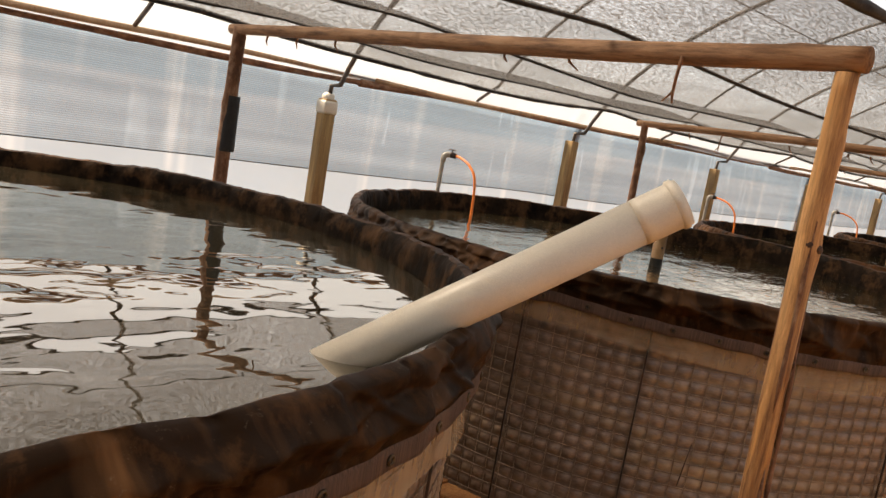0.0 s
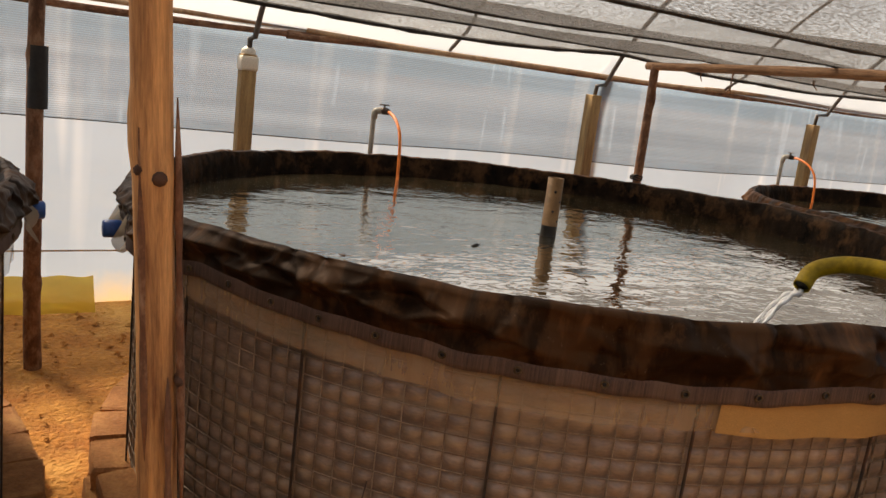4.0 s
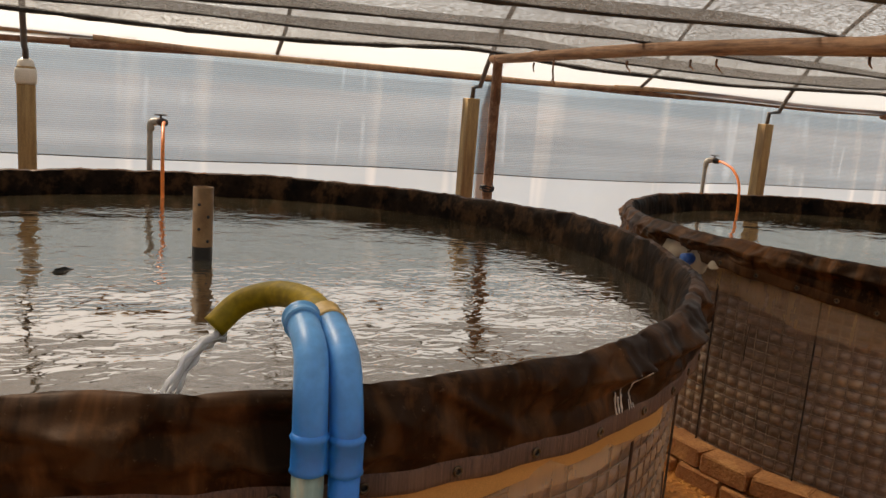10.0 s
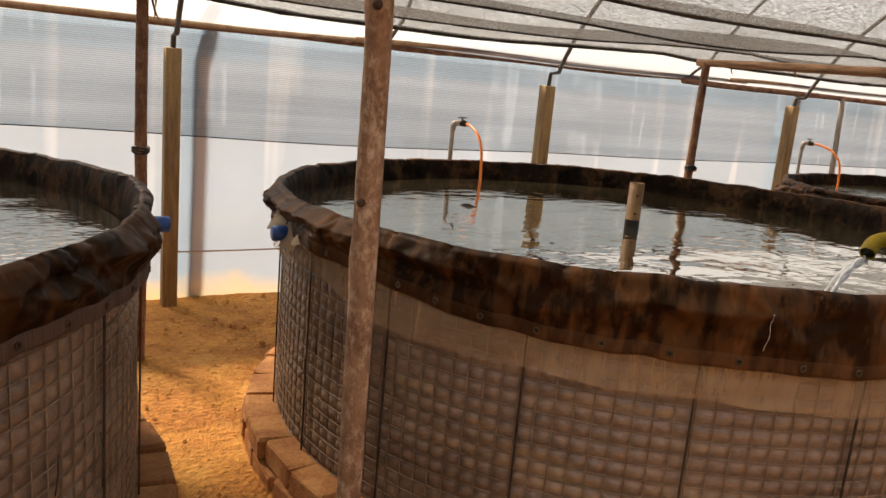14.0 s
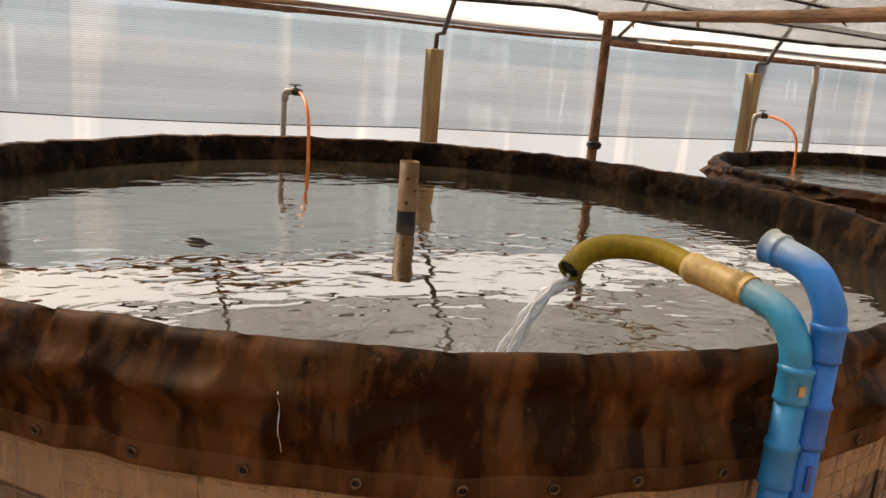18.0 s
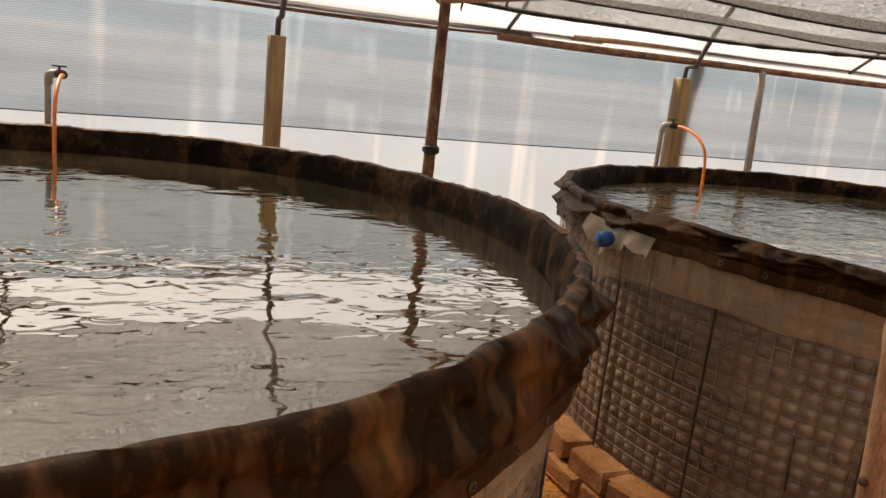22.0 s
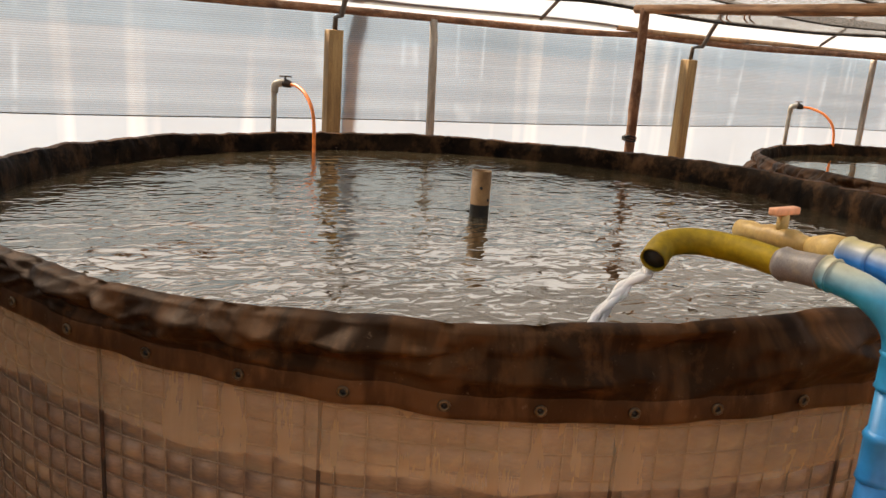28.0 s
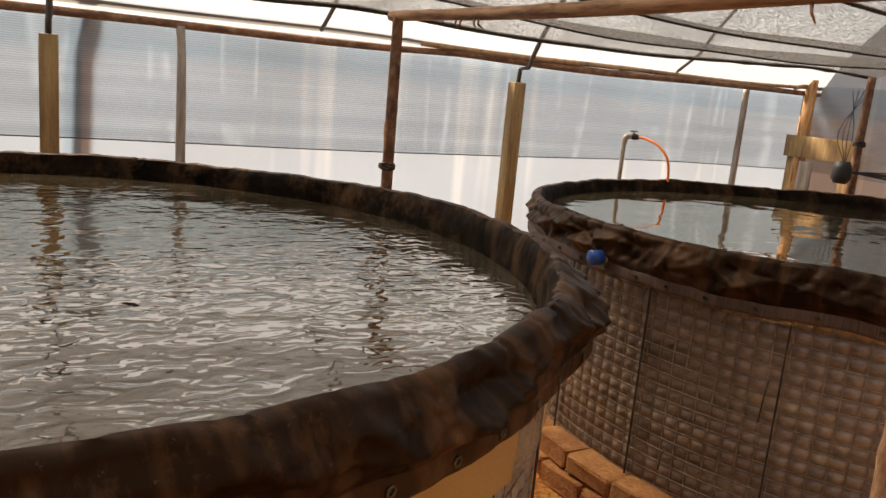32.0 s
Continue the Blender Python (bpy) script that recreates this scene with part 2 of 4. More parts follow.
M_WIRE = surface("galvanised_wire", (0.18, 0.13, 0.09), (0.38, 0.29, 0.20), 9.0, 0.5, 0.2, 90.0, 0.0005, (0.16, 0.085, 0.045), 3.0, metal=0.1)
M_STEEL = surface("dark_steel", (0.03, 0.025, 0.022), (0.09, 0.07, 0.055), 8.0, 0.55, 0.2, 80.0, 0.0006, (0.12, 0.05, 0.025), 4.0, metal=0.4)
M_BRASS = surface("brass_eyelet", (0.05, 0.035, 0.02), (0.16, 0.11, 0.06), 30.0, 0.45, 0.1, 200.0, 0.0003, metal=0.7, vary=True)
M_POLE = surface("gum_pole", (0.16, 0.060, 0.020), (0.66, 0.36, 0.14), 4.0, 0.7, 0.5, 45.0, 0.003, (0.62, 0.31, 0.10), 3.5, stretch=(8, 8, 0.6), vary=True, lo=0.38, hi=0.62)
M_REDPOLE = surface("red_pole", (0.25, 0.112, 0.050), (0.52, 0.325, 0.185), 5.0, 0.78, 0.7, 50.0, 0.004, (0.30, 0.115, 0.045), 6.0, stretch=(3.5, 3.5, 1.1), vary=True, lo=0.38, hi=0.62)
M_BEAM = surface("gum_beam", (0.13, 0.058, 0.025), (0.42, 0.22, 0.10), 4.0, 0.75, 0.7, 45.0, 0.003, (0.34, 0.20, 0.11), 4.0, stretch=(11, 11, 1.0), vary=True, lo=0.36, hi=0.62)
M_BARK = surface("dark_pole", (0.10, 0.042, 0.021), (0.30, 0.145, 0.070), 7.0, 0.85, 0.8, 60.0, 0.004, (0.30, 0.19, 0.12), 14.0, stretch=(2, 2, 1.0), vary=True)
M_FLECK = surface("flecked_pole", (0.15, 0.075, 0.038), (0.33, 0.20, 0.115), 7.0, 0.85, 0.8, 60.0, 0.004, (0.52, 0.39, 0.27), 16.0, stretch=(2, 2, 1.2), vary=True)
M_TIMBER = surface("sawn_timber", (0.22, 0.13, 0.05), (0.42, 0.27, 0.11), 5.0, 0.8, 0.4, 90.0, 0.002, (0.16, 0.09, 0.04), 2.0, stretch=(6, 6, 0.6), vary=True)
M_GREY_WOOD = surface("weathered_plank", (0.22, 0.18, 0.14), (0.50, 0.43, 0.35), 6.0, 0.85, 0.5, 80.0, 0.003, stretch=(5, 5, 0.5), vary=True)
M_RAIL = surface("stripped_rail", (0.30, 0.17, 0.085), (0.56, 0.37, 0.21), 3.0, 0.8, 0.4, 50.0, 0.003, (0.16, 0.08, 0.045), 1.5, stretch=(0.5, 4, 4), vary=True)
M_HOOP = surface("hoop_tube", (0.05, 0.045, 0.04), (0.14, 0.13, 0.12), 6.0, 0.5, 0.1, 60.0, 0.001, (0.1, 0.06, 0.04), 2.0, metal=0.4)
M_PVC = surface("cream_pvc", (0.60, 0.53, 0.42), (0.68, 0.61, 0.49), 2.0, 0.4, 0.05, 700.0, 0.0003)
M_GREY_PVC = surface("grey_pvc", (0.30, 0.27, 0.22), (0.46, 0.42, 0.35), 6.0, 0.45, 0.1, 60.0, 0.001, (0.22, 0.17, 0.11), 5.0)
M_STAND = surface("tan_pvc", (0.19, 0.10, 0.038), (0.33, 0.19, 0.08), 6.0, 0.55, 0.1, 300.0, 0.0005, (0.14, 0.075, 0.03), 5.0, spec=0.3)
M_WETPIPE = surface("wet_pipe", (0.008, 0.006, 0.004), (0.024, 0.018, 0.010), 12.0, 0.3, 0.2, 60.0, 0.001)
M_ORANGE = surface("orange_hose", (0.75, 0.17, 0.02), (0.9, 0.26, 0.05), 8.0, 0.4, 0.05, 60.0, 0.001)
M_CAP = surface("blue_cap", (0.01, 0.05, 0.22), (0.02, 0.10, 0.36), 8.0, 0.4, 0.05, 60.0, 0.001)
# also paints the shade in pipe mouths and holes
M_BLACK = surface("black_tape_and_hole_shade", (0.008, 0.008, 0.008), (0.02, 0.018, 0.016), 20.0, 0.6, 0.1, 80.0, 0.001)
M_SAND = surface("yellow_pvc", (0.42, 0.26, 0.07), (0.58, 0.40, 0.14), 9.0, 0.5, 0.15, 70.0, 0.001, (0.36, 0.22, 0.08), 8.0)
M_PINK = surface("orange_lever", (0.72, 0.30, 0.14), (0.82, 0.42, 0.24), 12.0, 0.5, 0.1, 70.0, 0.001)
M_LIME = surface("lime_splash", (0.5, 0.47, 0.42), (0.72, 0.69, 0.63), 20.0, 0.8, 0.2, 80.0, 0.001)
M_ROOF = sheet("milky_film", (0.37, 0.41, 0.46), 0.62, 0.37, mottling=0.06)
M_WALLFILM = sheet("wall_film", (0.200, 0.272, 0.355), 0.60, 0.05, lit_wrinkles=0.1, mottling=0.14, foot_tone=(0.44, 0.31, 0.10))
M_LIGHT_STOP = surface("light_stopping_wall", (0.10, 0.085, 0.07), (0.2, 0.17, 0.13), 3.0, 0.95, 0.3, 120.0, 0.003)
M_NET = sheet("shade_net", (0.17, 0.16, 0.15), 0.4, 0.38, weave=150.0, mottling=0.3)
M_SIDENET = sheet("side_net", (0.175, 0.255, 0.330), 0.5, 0.625, ribs=24.0, mottling=0.25)
M_ROLL = surface("rolled_net", (0.012, 0.011, 0.010), (0.06, 0.055, 0.05), 12.0, 0.9, 0.8, 120.0, 0.004)
M_YELLOWFILM = sheet("yellow_film", (0.85, 0.62, 0.10), 0.55, 0.05, mottling=0.35)


def faded_pipe(name, low, mid, high, z0, z1, turn=0.55):
    """Pipe plastic that is bleached by the sun along its upper bend."""
    m, nt, p = tree(name)
    v = coords(nt)
    sep = nt.nodes.new("ShaderNodeSeparateXYZ")
    nt.links.new(v, sep.inputs[0])
    rng = node(nt, "ShaderNodeMapRange", From_Min=z0, From_Max=z1)
    nt.links.new(sep.outputs["Z"], rng.inputs["Value"])
    col = ramp(nt, rng.outputs[0], [(0.0, low), (turn, mid), (1.0, high)])
    col = blend(nt, col, ramp(nt, noise_tex(nt, v, 26.0, 5.0), [(0.35, (0.82,) * 3), (0.65, (1.08,) * 3)]), 1.0, "MULTIPLY")
    nt.links.new(col, p.inputs["Base Color"])
    p.inputs["Roughness"].default_value = 0.42
    bumped(nt, p, noise_tex(nt, v, 90.0), 0.08, 0.001)
    return m


M_BLUE = faded_pipe("blue_pvc", (0.008, 0.14, 0.50), (0.010, 0.18, 0.58), (0.10, 0.31, 0.55), 0.95, 1.37)
M_PALEBLUE = faded_pipe("sun_bleached_blue_pvc", (0.008, 0.14, 0.52), (0.012, 0.20, 0.60), (0.50, 0.52, 0.42), 1.10, 1.375, 0.84)
M_DRYBLUE = faded_pipe("yellowed_blue_pvc", (0.008, 0.15, 0.52), (0.012, 0.20, 0.60), (0.46, 0.40, 0.20), 0.95, 1.30, 0.91)
M_TEAL = faded_pipe("teal_pvc", (0.008, 0.19, 0.50), (0.02, 0.28, 0.46), (0.55, 0.44, 0.20), 0.95, 1.34, 0.78)
M_DRYTEAL = faded_pipe("yellowed_teal_pvc", (0.008, 0.19, 0.50), (0.02, 0.28, 0.46), (0.55, 0.44, 0.20), 0.95, 1.29, 0.85)
M_OLIVE = surface("algae_pipe", (0.15, 0.105, 0.002), (0.33, 0.22, 0.004), 9.0, 0.6, 0.2, 60.0, 0.001, (0.07, 0.085, 0.006), 6.0, spec=0.25)
M_STRIP = surface("orange_strip", (0.50, 0.20, 0.04), (0.66, 0.30, 0.07), 8.0, 0.6, 0.2, 60.0, 0.001)
M_FISH = surface("dark_fish_skin", (0.010, 0.009, 0.007), (0.035, 0.030, 0.022), 30.0, 0.35, 0.2, 200.0, 0.0006)
M_COUPLE = surface("grey_coupling", (0.11, 0.10, 0.10), (0.20, 0.18, 0.17), 9.0, 0.5, 0.1, 300.0, 0.0005, (0.28, 0.22, 0.12), 6.0)
M_FADED = surface("faded_pipe", (0.15, 0.24, 0.21), (0.25, 0.33, 0.26), 8.0, 0.5, 0.1, 60.0, 0.001, (0.55, 0.24, 0.05), 3.0, stretch=(1, 1, 0.3))


def water_surface(name, chop, fine, swell, power):
    m, nt, p = tree(name)
    v = coords(nt, (1, 1.5, 1))
    murk = ramp(nt, noise_tex(nt, v, 2.0, 5.0), [(0.35, (0.042, 0.033, 0.020)), (0.65, (0.064, 0.051, 0.032))])
    nt.nodes.remove(p)
    deep, shine = nt.nodes.new("ShaderNodeBsdfDiffuse"), nt.nodes.new("ShaderNodeBsdfGlossy")
    nt.links.new(murk, deep.inputs["Color"])
    shine.inputs["Color"].default_value, shine.inputs["Roughness"].default_value = (0.91, 0.86, 0.78, 1), 0.015
    weight = node(nt, "ShaderNodeLayerWeight", Blend=0.5)
    gloss = nt.nodes.new("ShaderNodeMixShader")
    grow = nt.nodes.new("ShaderNodeMath")
    grow.operation = "POWER"
    grow.inputs[1].default_value = power
    nt.links.new(weight.outputs["Facing"], grow.inputs[0])
    nt.links.new(grow.outputs[0], gloss.inputs[0])
    nt.links.new(deep.outputs[0], gloss.inputs[1])
    nt.links.new(shine.outputs[0], gloss.inputs[2])
    nt.links.new(gloss.outputs[0], nt.nodes["Material Output"].inputs[0])
    a = node(nt, "ShaderNodeTexNoise", Scale=fine, Detail=1.0, Roughness=0.35, Distortion=0.9)
    b = node(nt, "ShaderNodeTexNoise", Scale=fine * 0.28, Detail=1.0, Roughness=0.4, Distortion=0.4)
    calm = ramp(nt, noise_tex(nt, v, 1.1, 2.0), [(0.36, (0.30,) * 3), (0.60, (1.0,) * 3)])
    for s in (a, b):
        nt.links.new(v, s.inputs["Vector"])
    small = blend(nt, a.outputs["Fac"], calm, 1.0, "MULTIPLY")
    h = nt.nodes.new("ShaderNodeMath")
    h.operation = "MULTIPLY_ADD"
    h.inputs[1].default_value = swell
    nt.links.new(b.outputs["Fac"], h.inputs[0])
    nt.links.new(small, h.inputs[2])
    bumped(nt, shine, h.outputs[0], chop, 0.02)
    nt.links.new(shine.inputs["Normal"].links[0].from_socket, weight.inputs["Normal"])
    return m


M_WATER = water_surface("tank_water", 0.085, 7.0, 1.4, 2.0)
M_STIRRED = water_surface("stirred_water", 0.095, 11.5, 1.1, 1.7)
M_RIPPLED = water_surface("rippled_water", 0.14, 17.0, 0.9, 1.6)
M_CHOPPY = water_surface("choppy_water", 0.36, 13.0, 1.0, 2.6)
M_JET, _nt, _p = tree("water_jet")
_p.inputs["Transmission Weight"].default_value, _p.inputs["Roughness"].default_value, _p.inputs["IOR"].default_value = 0.30, 0.12, 1.33
_p.inputs["Base Color"].default_value = (0.93, 0.94, 0.94, 1)


# ---- mesh helpers ----
def mesh_of(bm, name, material, smooth=True):
    me = bpy.data.meshes.new(name)
    bm.normal_update()
    bm.to_mesh(me)
    bm.free()
    for mm in (material if isinstance(material, (list, tuple)) else [material]):
        me.materials.append(mm)
    if smooth:
        me.polygons.foreach_set("use_smooth", [True] * len(me.polygons))
    return me


def part(name, bm, material, parent=None, label="", smooth=True):
    me = bm if isinstance(bm, bpy.types.Mesh) else mesh_of(bm, name, material, smooth)
    ob = new(name, me)
    if parent:
        ob.parent = parent
    return tagged(ob, label)


def thing(name, x, y, z, label, category, group="", rz=0.0, kind=""):
    ob = new(name)
    ob.matrix_world = pose(x, y, z, 0, 0, rz)
    return tagged(ob, label, category, group, kind)


def grid(rows, closed_u=False, closed_v=False, bm=None):
    """Faces over rows of points."""
    bm = bm or bmesh.new()
    vs = [[bm.verts.new(p) for p in r] for r in rows]
    nu, nv = len(vs), len(vs[0])
    for i in range(nu if closed_u else nu - 1):
        for j in range(nv if closed_v else nv - 1):
            a, b = vs[i], vs[(i + 1) % nu]
            k = (j + 1) % nv
            bm.faces.new((a[j], a[k], b[k], b[j]))
    return bm


def tube(points, radius, sides=10, bm=None, caps=True, closed=False):
    """A tube along points; radius is a number or one for each point."""
    bm = bm or bmesh.new()
    pts = [Vector(p) for p in points]
    n = len(pts)
    rads = radius if isinstance(radius, (list, tuple)) else [radius] * n
    rings, up = [], None
    for i, p in enumerate(pts):
        a = pts[i - 1] if i or closed else p
        b = pts[(i + 1) % n] if i < n - 1 or closed else p
        d = (b - a).normalized()
        if up is None:
            up = d.orthogonal().normalized()
        up = (up - d * up.dot(d)).normalized()
        side = d.cross(up)
        rings.append([bm.verts.new(p + rads[i] * (math.cos(2 * math.pi * k / sides) * up + math.sin(2 * math.pi * k / sides) * side)) for k in range(sides)])
    for i in range(n if closed else n - 1):
        a, b = rings[i], rings[(i + 1) % n]
        for k in range(sides):
            bm.faces.new((a[k], a[(k + 1) % sides], b[(k + 1) % sides], b[k]))
    if caps and not closed:
        bm.faces.new(rings[0][::-1])
        bm.faces.new(rings[-1])
    return bm


def hollow(points, radius, wall, sides=16):
    """An open pipe with a wall thickness."""
    pts = [Vector(p) for p in points]
    inner = radius - wall
    bm = tube(pts, radius, sides, caps=False)
    tube(pts, inner, sides, bm, caps=False)
    bm.verts.ensure_lookup_table()
    n = len(pts) * sides
    for base in (0, (len(pts) - 1) * sides):
        for k in range(sides):
            q = (k + 1) % sides
            bm.faces.new([bm.verts[i] for i in (base + k, base + q, n + base + q, n + base + k)])
    bmesh.ops.recalc_face_normals(bm, faces=bm.faces)
    return bm


def smooth_path(points, steps=6):
    """A Catmull-Rom curve through points."""
    p = [Vector(q) for q in points]
    p = [2 * p[0] - p[1]] + p + [2 * p[-1] - p[-2]]
    res = []
    for i in range(1, len(p) - 2):
        for s in range(steps):
            t = s / steps
            a, b, c, d = p[i - 1:i + 3]
            res.append(0.5 * (2 * b + (c - a) * t + (2 * a - 5 * b + 4 * c - d) * t * t + (3 * b - a - 3 * c + d) * t ** 3))
    return res + [p[-2]]


def box(sx, sy, sz, centre=(0, 0, 0), bevel=0.0, bm=None):
    own = bmesh.new()
    bmesh.ops.create_cube(own, size=1.0)
    for v in own.verts:
        v.co = Vector((v.co.x * sx, v.co.y * sy, v.co.z * sz))
    if bevel:
        bmesh.ops.bevel(own, geom=own.edges[:], offset=bevel, segments=2, affect="EDGES", profile=0.6)
    for v in own.verts:
        v.co += Vector(centre)
    if bm is None:
        return own
    vs = [bm.verts.new(v.co) for v in own.verts]
    own.verts.index_update()
    for f in own.faces:
        bm.faces.new([vs[v.index] for v in f.verts])
    own.free()
    return bm


def gnarled(length, r0, r1, seed, bend=0.02, knots=7):
    """A round pole along z with a bow, taper, bumps and knots."""
    rnd = random.Random(seed)
    spots = [(rnd.uniform(0.05, 0.95) * length, rnd.uniform(0, 6.28), rnd.uniform(0.10, 0.28)) for _ in range(knots)]
    rows, n, sides = [], max(14, int(length / 0.045)), 16
    ph = rnd.uniform(0, 6)
    for i in range(n + 1):
        t = i / n
        z = t * length
        cx = bend * math.sin(t * math.pi) * math.cos(ph) + 0.25 * bend * math.sin(t * 9 + ph)
        cy = bend * math.sin(t * math.pi) * math.sin(ph) + 0.25 * bend * math.cos(t * 7 + ph)
        row = []
        for k in range(sides):
            a = 2 * math.pi * k / sides
            r = r0 + (r1 - r0) * t
            r *= 1 + 0.07 * noise.noise((math.cos(a) * 1.3, math.sin(a) * 1.3, z * 3 + seed * 5))
            for kz, ka, kh in spots:
                dz, da = (z - kz) / 0.035, math.sin((a - ka) / 2) * 2 / 0.45
                r += r0 * kh * math.exp(-dz * dz - da * da)
            row.append((cx + r * math.cos(a), cy + r * math.sin(a), z))
        rows.append(row)
    bm = grid(rows, closed_v=True)
    bm.verts.ensure_lookup_table()
    bm.faces.new(bm.verts[:sides][::-1])
    bm.faces.new(bm.verts[-sides:])
    return bm


# ---- the plan ----
TANKS = [(1.701, 2.914, 1.736, 1.246, 1.145), (5.574, 2.771, 1.762, 1.215, 1.075), (9.642, 2.697, 1.726, 1.19, 1.055), (13.594, 2.73, 1.735, 1.197, 1.07), (17.651, 2.584, 1.744, 1.166, 1.06)]
TILT = (-0.016, -0.014, -0.015, -0.032, -0.031)
RAD = 1.74
POST_X = [1.9, 4.90, 7.885, 10.89, 13.955, 17.13]
X0, X1 = -6.0, 20.55


def arch(y):
    return 1.2 + 2.67 * math.sqrt(max(0.0, 1 - (y / 5.42) ** 2))


# ---- ground ----
def ground():
    xs = [-2000, -300, -60, -20] + [X0 + i * 0.07 for i in range(int((X1 - X0 + 6) / 0.07))] + [40, 90, 300, 2000]
    ys = [-2000, -300, -60, -20, -8] + [-5 + i * 0.07 for i in range(int(11.5 / 0.07))] + [9, 20, 60, 300, 2000]
    rows = []
    for x in xs:
        rows.append([(x, y, (0.018 * noise.noise((x * 1.7, y * 1.7, 0)) + 0.014 * noise.noise((x * 6, y * 6, 3)) + (0.02 * abs(noise.noise((x * 9, y * 9, 5))) if y > 4.2 else 0.0) if abs(x) < 40 and abs(y) < 10 else 0.0) - 0.005) for y in ys])
    tagged(part("ground", grid(rows), M_EARTH), "trodden red-brown earth floor with loose crumbs", "ground", kind="structure")


ground()


# ---- tunnel ----
def tunnel():
    prof = [(5.42, 0.0), (5.42, 0.6), (5.42, 1.2)] + [(5.42 * math.cos(a), 1.2 + 2.67 * math.sin(a)) for a in [math.pi * i / 48 for i in range(1, 48)]] + [(-5.42, 1.2), (-5.42, 0.6), (-5.42, 0.0)]
    nx = 60
    xs = [X0 + (X1 - X0) * i / nx for i in range(nx + 1)]
    rows = []
    for i in range(nx * 3 + 1):
        x = X0 + (X1 - X0) * i / (nx * 3)
        rows.append([(x, 5.42 + 0.02 * noise.noise((x * 1.2, z * 1.5, 1)), z) for z in [j * 0.1 - 0.02 for j in range(20)]])
    tagged(part("wall_north", grid(rows), M_WALLFILM), "milky white plastic film wall of the tunnel", "wall", kind="structure")
    rows = [[(x, y, z) for y, z in prof if z > 1.85] for x in xs]
    tagged(part("ceiling", grid(rows), M_ROOF), "arched milky white plastic film roof", "roof", kind="structure")
    # unseen opaque wall, added to cut the fill light from the south
    rows = [[(x, -5.42, z) for z in (-0.02, 0.6, 1.2, 1.9)] for x in xs]
    tagged(part("wall_south", grid(rows), M_LIGHT_STOP), "unseen brown wall added to hold back light from the south", "wall", kind="structure")
    for nm, x in (("wall_west", X0), ("wall_east", X1)):
        bm = bmesh.new()
        bm.faces.new([bm.verts.new((x, y, z)) for y, z in prof])
        tagged(part(nm, bm, M_WALLFILM), "milky white plastic film end wall", "wall", kind="structure")


tunnel()


def side_net():
    t = thing("side_shade_net", 0, 0, 0, "grey ribbed shade net hung along the film wall", "shade net")
    edges = [X0 + 0.02] + [x - 0.4 for x in (-4.1, -1.1, *POST_X)] + [X1 - 0.05]
    for a, b in zip(edges, edges[1:]):
        rows = []
        n = int((b - a) / 0.08)
        for i in range(n + 1):
            x = a + (b - a) * i / n
            low = 1.15 + 0.05 * noise.noise((x * 0.35, 0, 7)) + 0.05 * max(0.0, min(1.0, (8.0 - x) / 4.0))
            rows.append([(x, 5.385 + 0.012 * noise.noise((x * 2, z * 2, 4)), z) for z in [low + (1.92 - low) * j / 8 for j in range(9)]])
        low_edge = [r[0] for r in rows]
        part("net_panel", grid(rows), M_SIDENET, t)
        part("edge_cord", tube([(p[0], p[1] - 0.004, p[2]) for p in low_edge], 0.004, 5), M_ROLL, t, "dark selvedge along the net's foot")
    rows = [[(X1 - 0.06, y, z) for z in (1.15, 1.4, 1.7, 1.95)] for y in [5.38 - 0.2 * i for i in range(12)]]
    part("net_panel", grid(rows), M_SIDENET, t)


side_net()


def hoops():
    xs = [(-4.1, 1), (-2.6, 0), (-1.1, 1), (0.4, 0)]
    for a, b in zip(POST_X, POST_X[1:] + [20.2]):
        xs += [(a, 1), ((a + b) / 2, 0)]
    for x, full in xs:
        t = thing("hoop", x, 0, 0, "slim dark steel tube hoop of the tunnel roof", "roof hoop", "hoops of the tunnel")
        k0 = 3 if full else 5
        pts = [(0, 5.30 * math.cos(a), 1.2 + 2.60 * math.sin(a)) for a in [math.pi * i / 64 for i in range(k0 + 2, 63 - k0)]]
        if full:
            pts = [(0, 5.27, 1.6), (0, 5.25, 1.82)] + pts + [(0, -5.25, 1.82), (0, -5.27, 1.6)]
        else:
            pts = [(0, 5.215, 1.93)] + pts + [(0, -5.215, 1.93)]
        part("tube", tube(pts, 0.018 if full else 0.014, 8), M_HOOP, t)
    for y in (3.7, 0.0, -3.7):
        t = thing("purlin_wire", 0, y, arch(y) - 0.09, "thin straight steel wire along the roof hoops", "wire", "wires under the roof")
        part("strand", tube([(X0, 0, 0), (X1, 0, 0)], 0.006, 6), M_HOOP, t)


hoops()


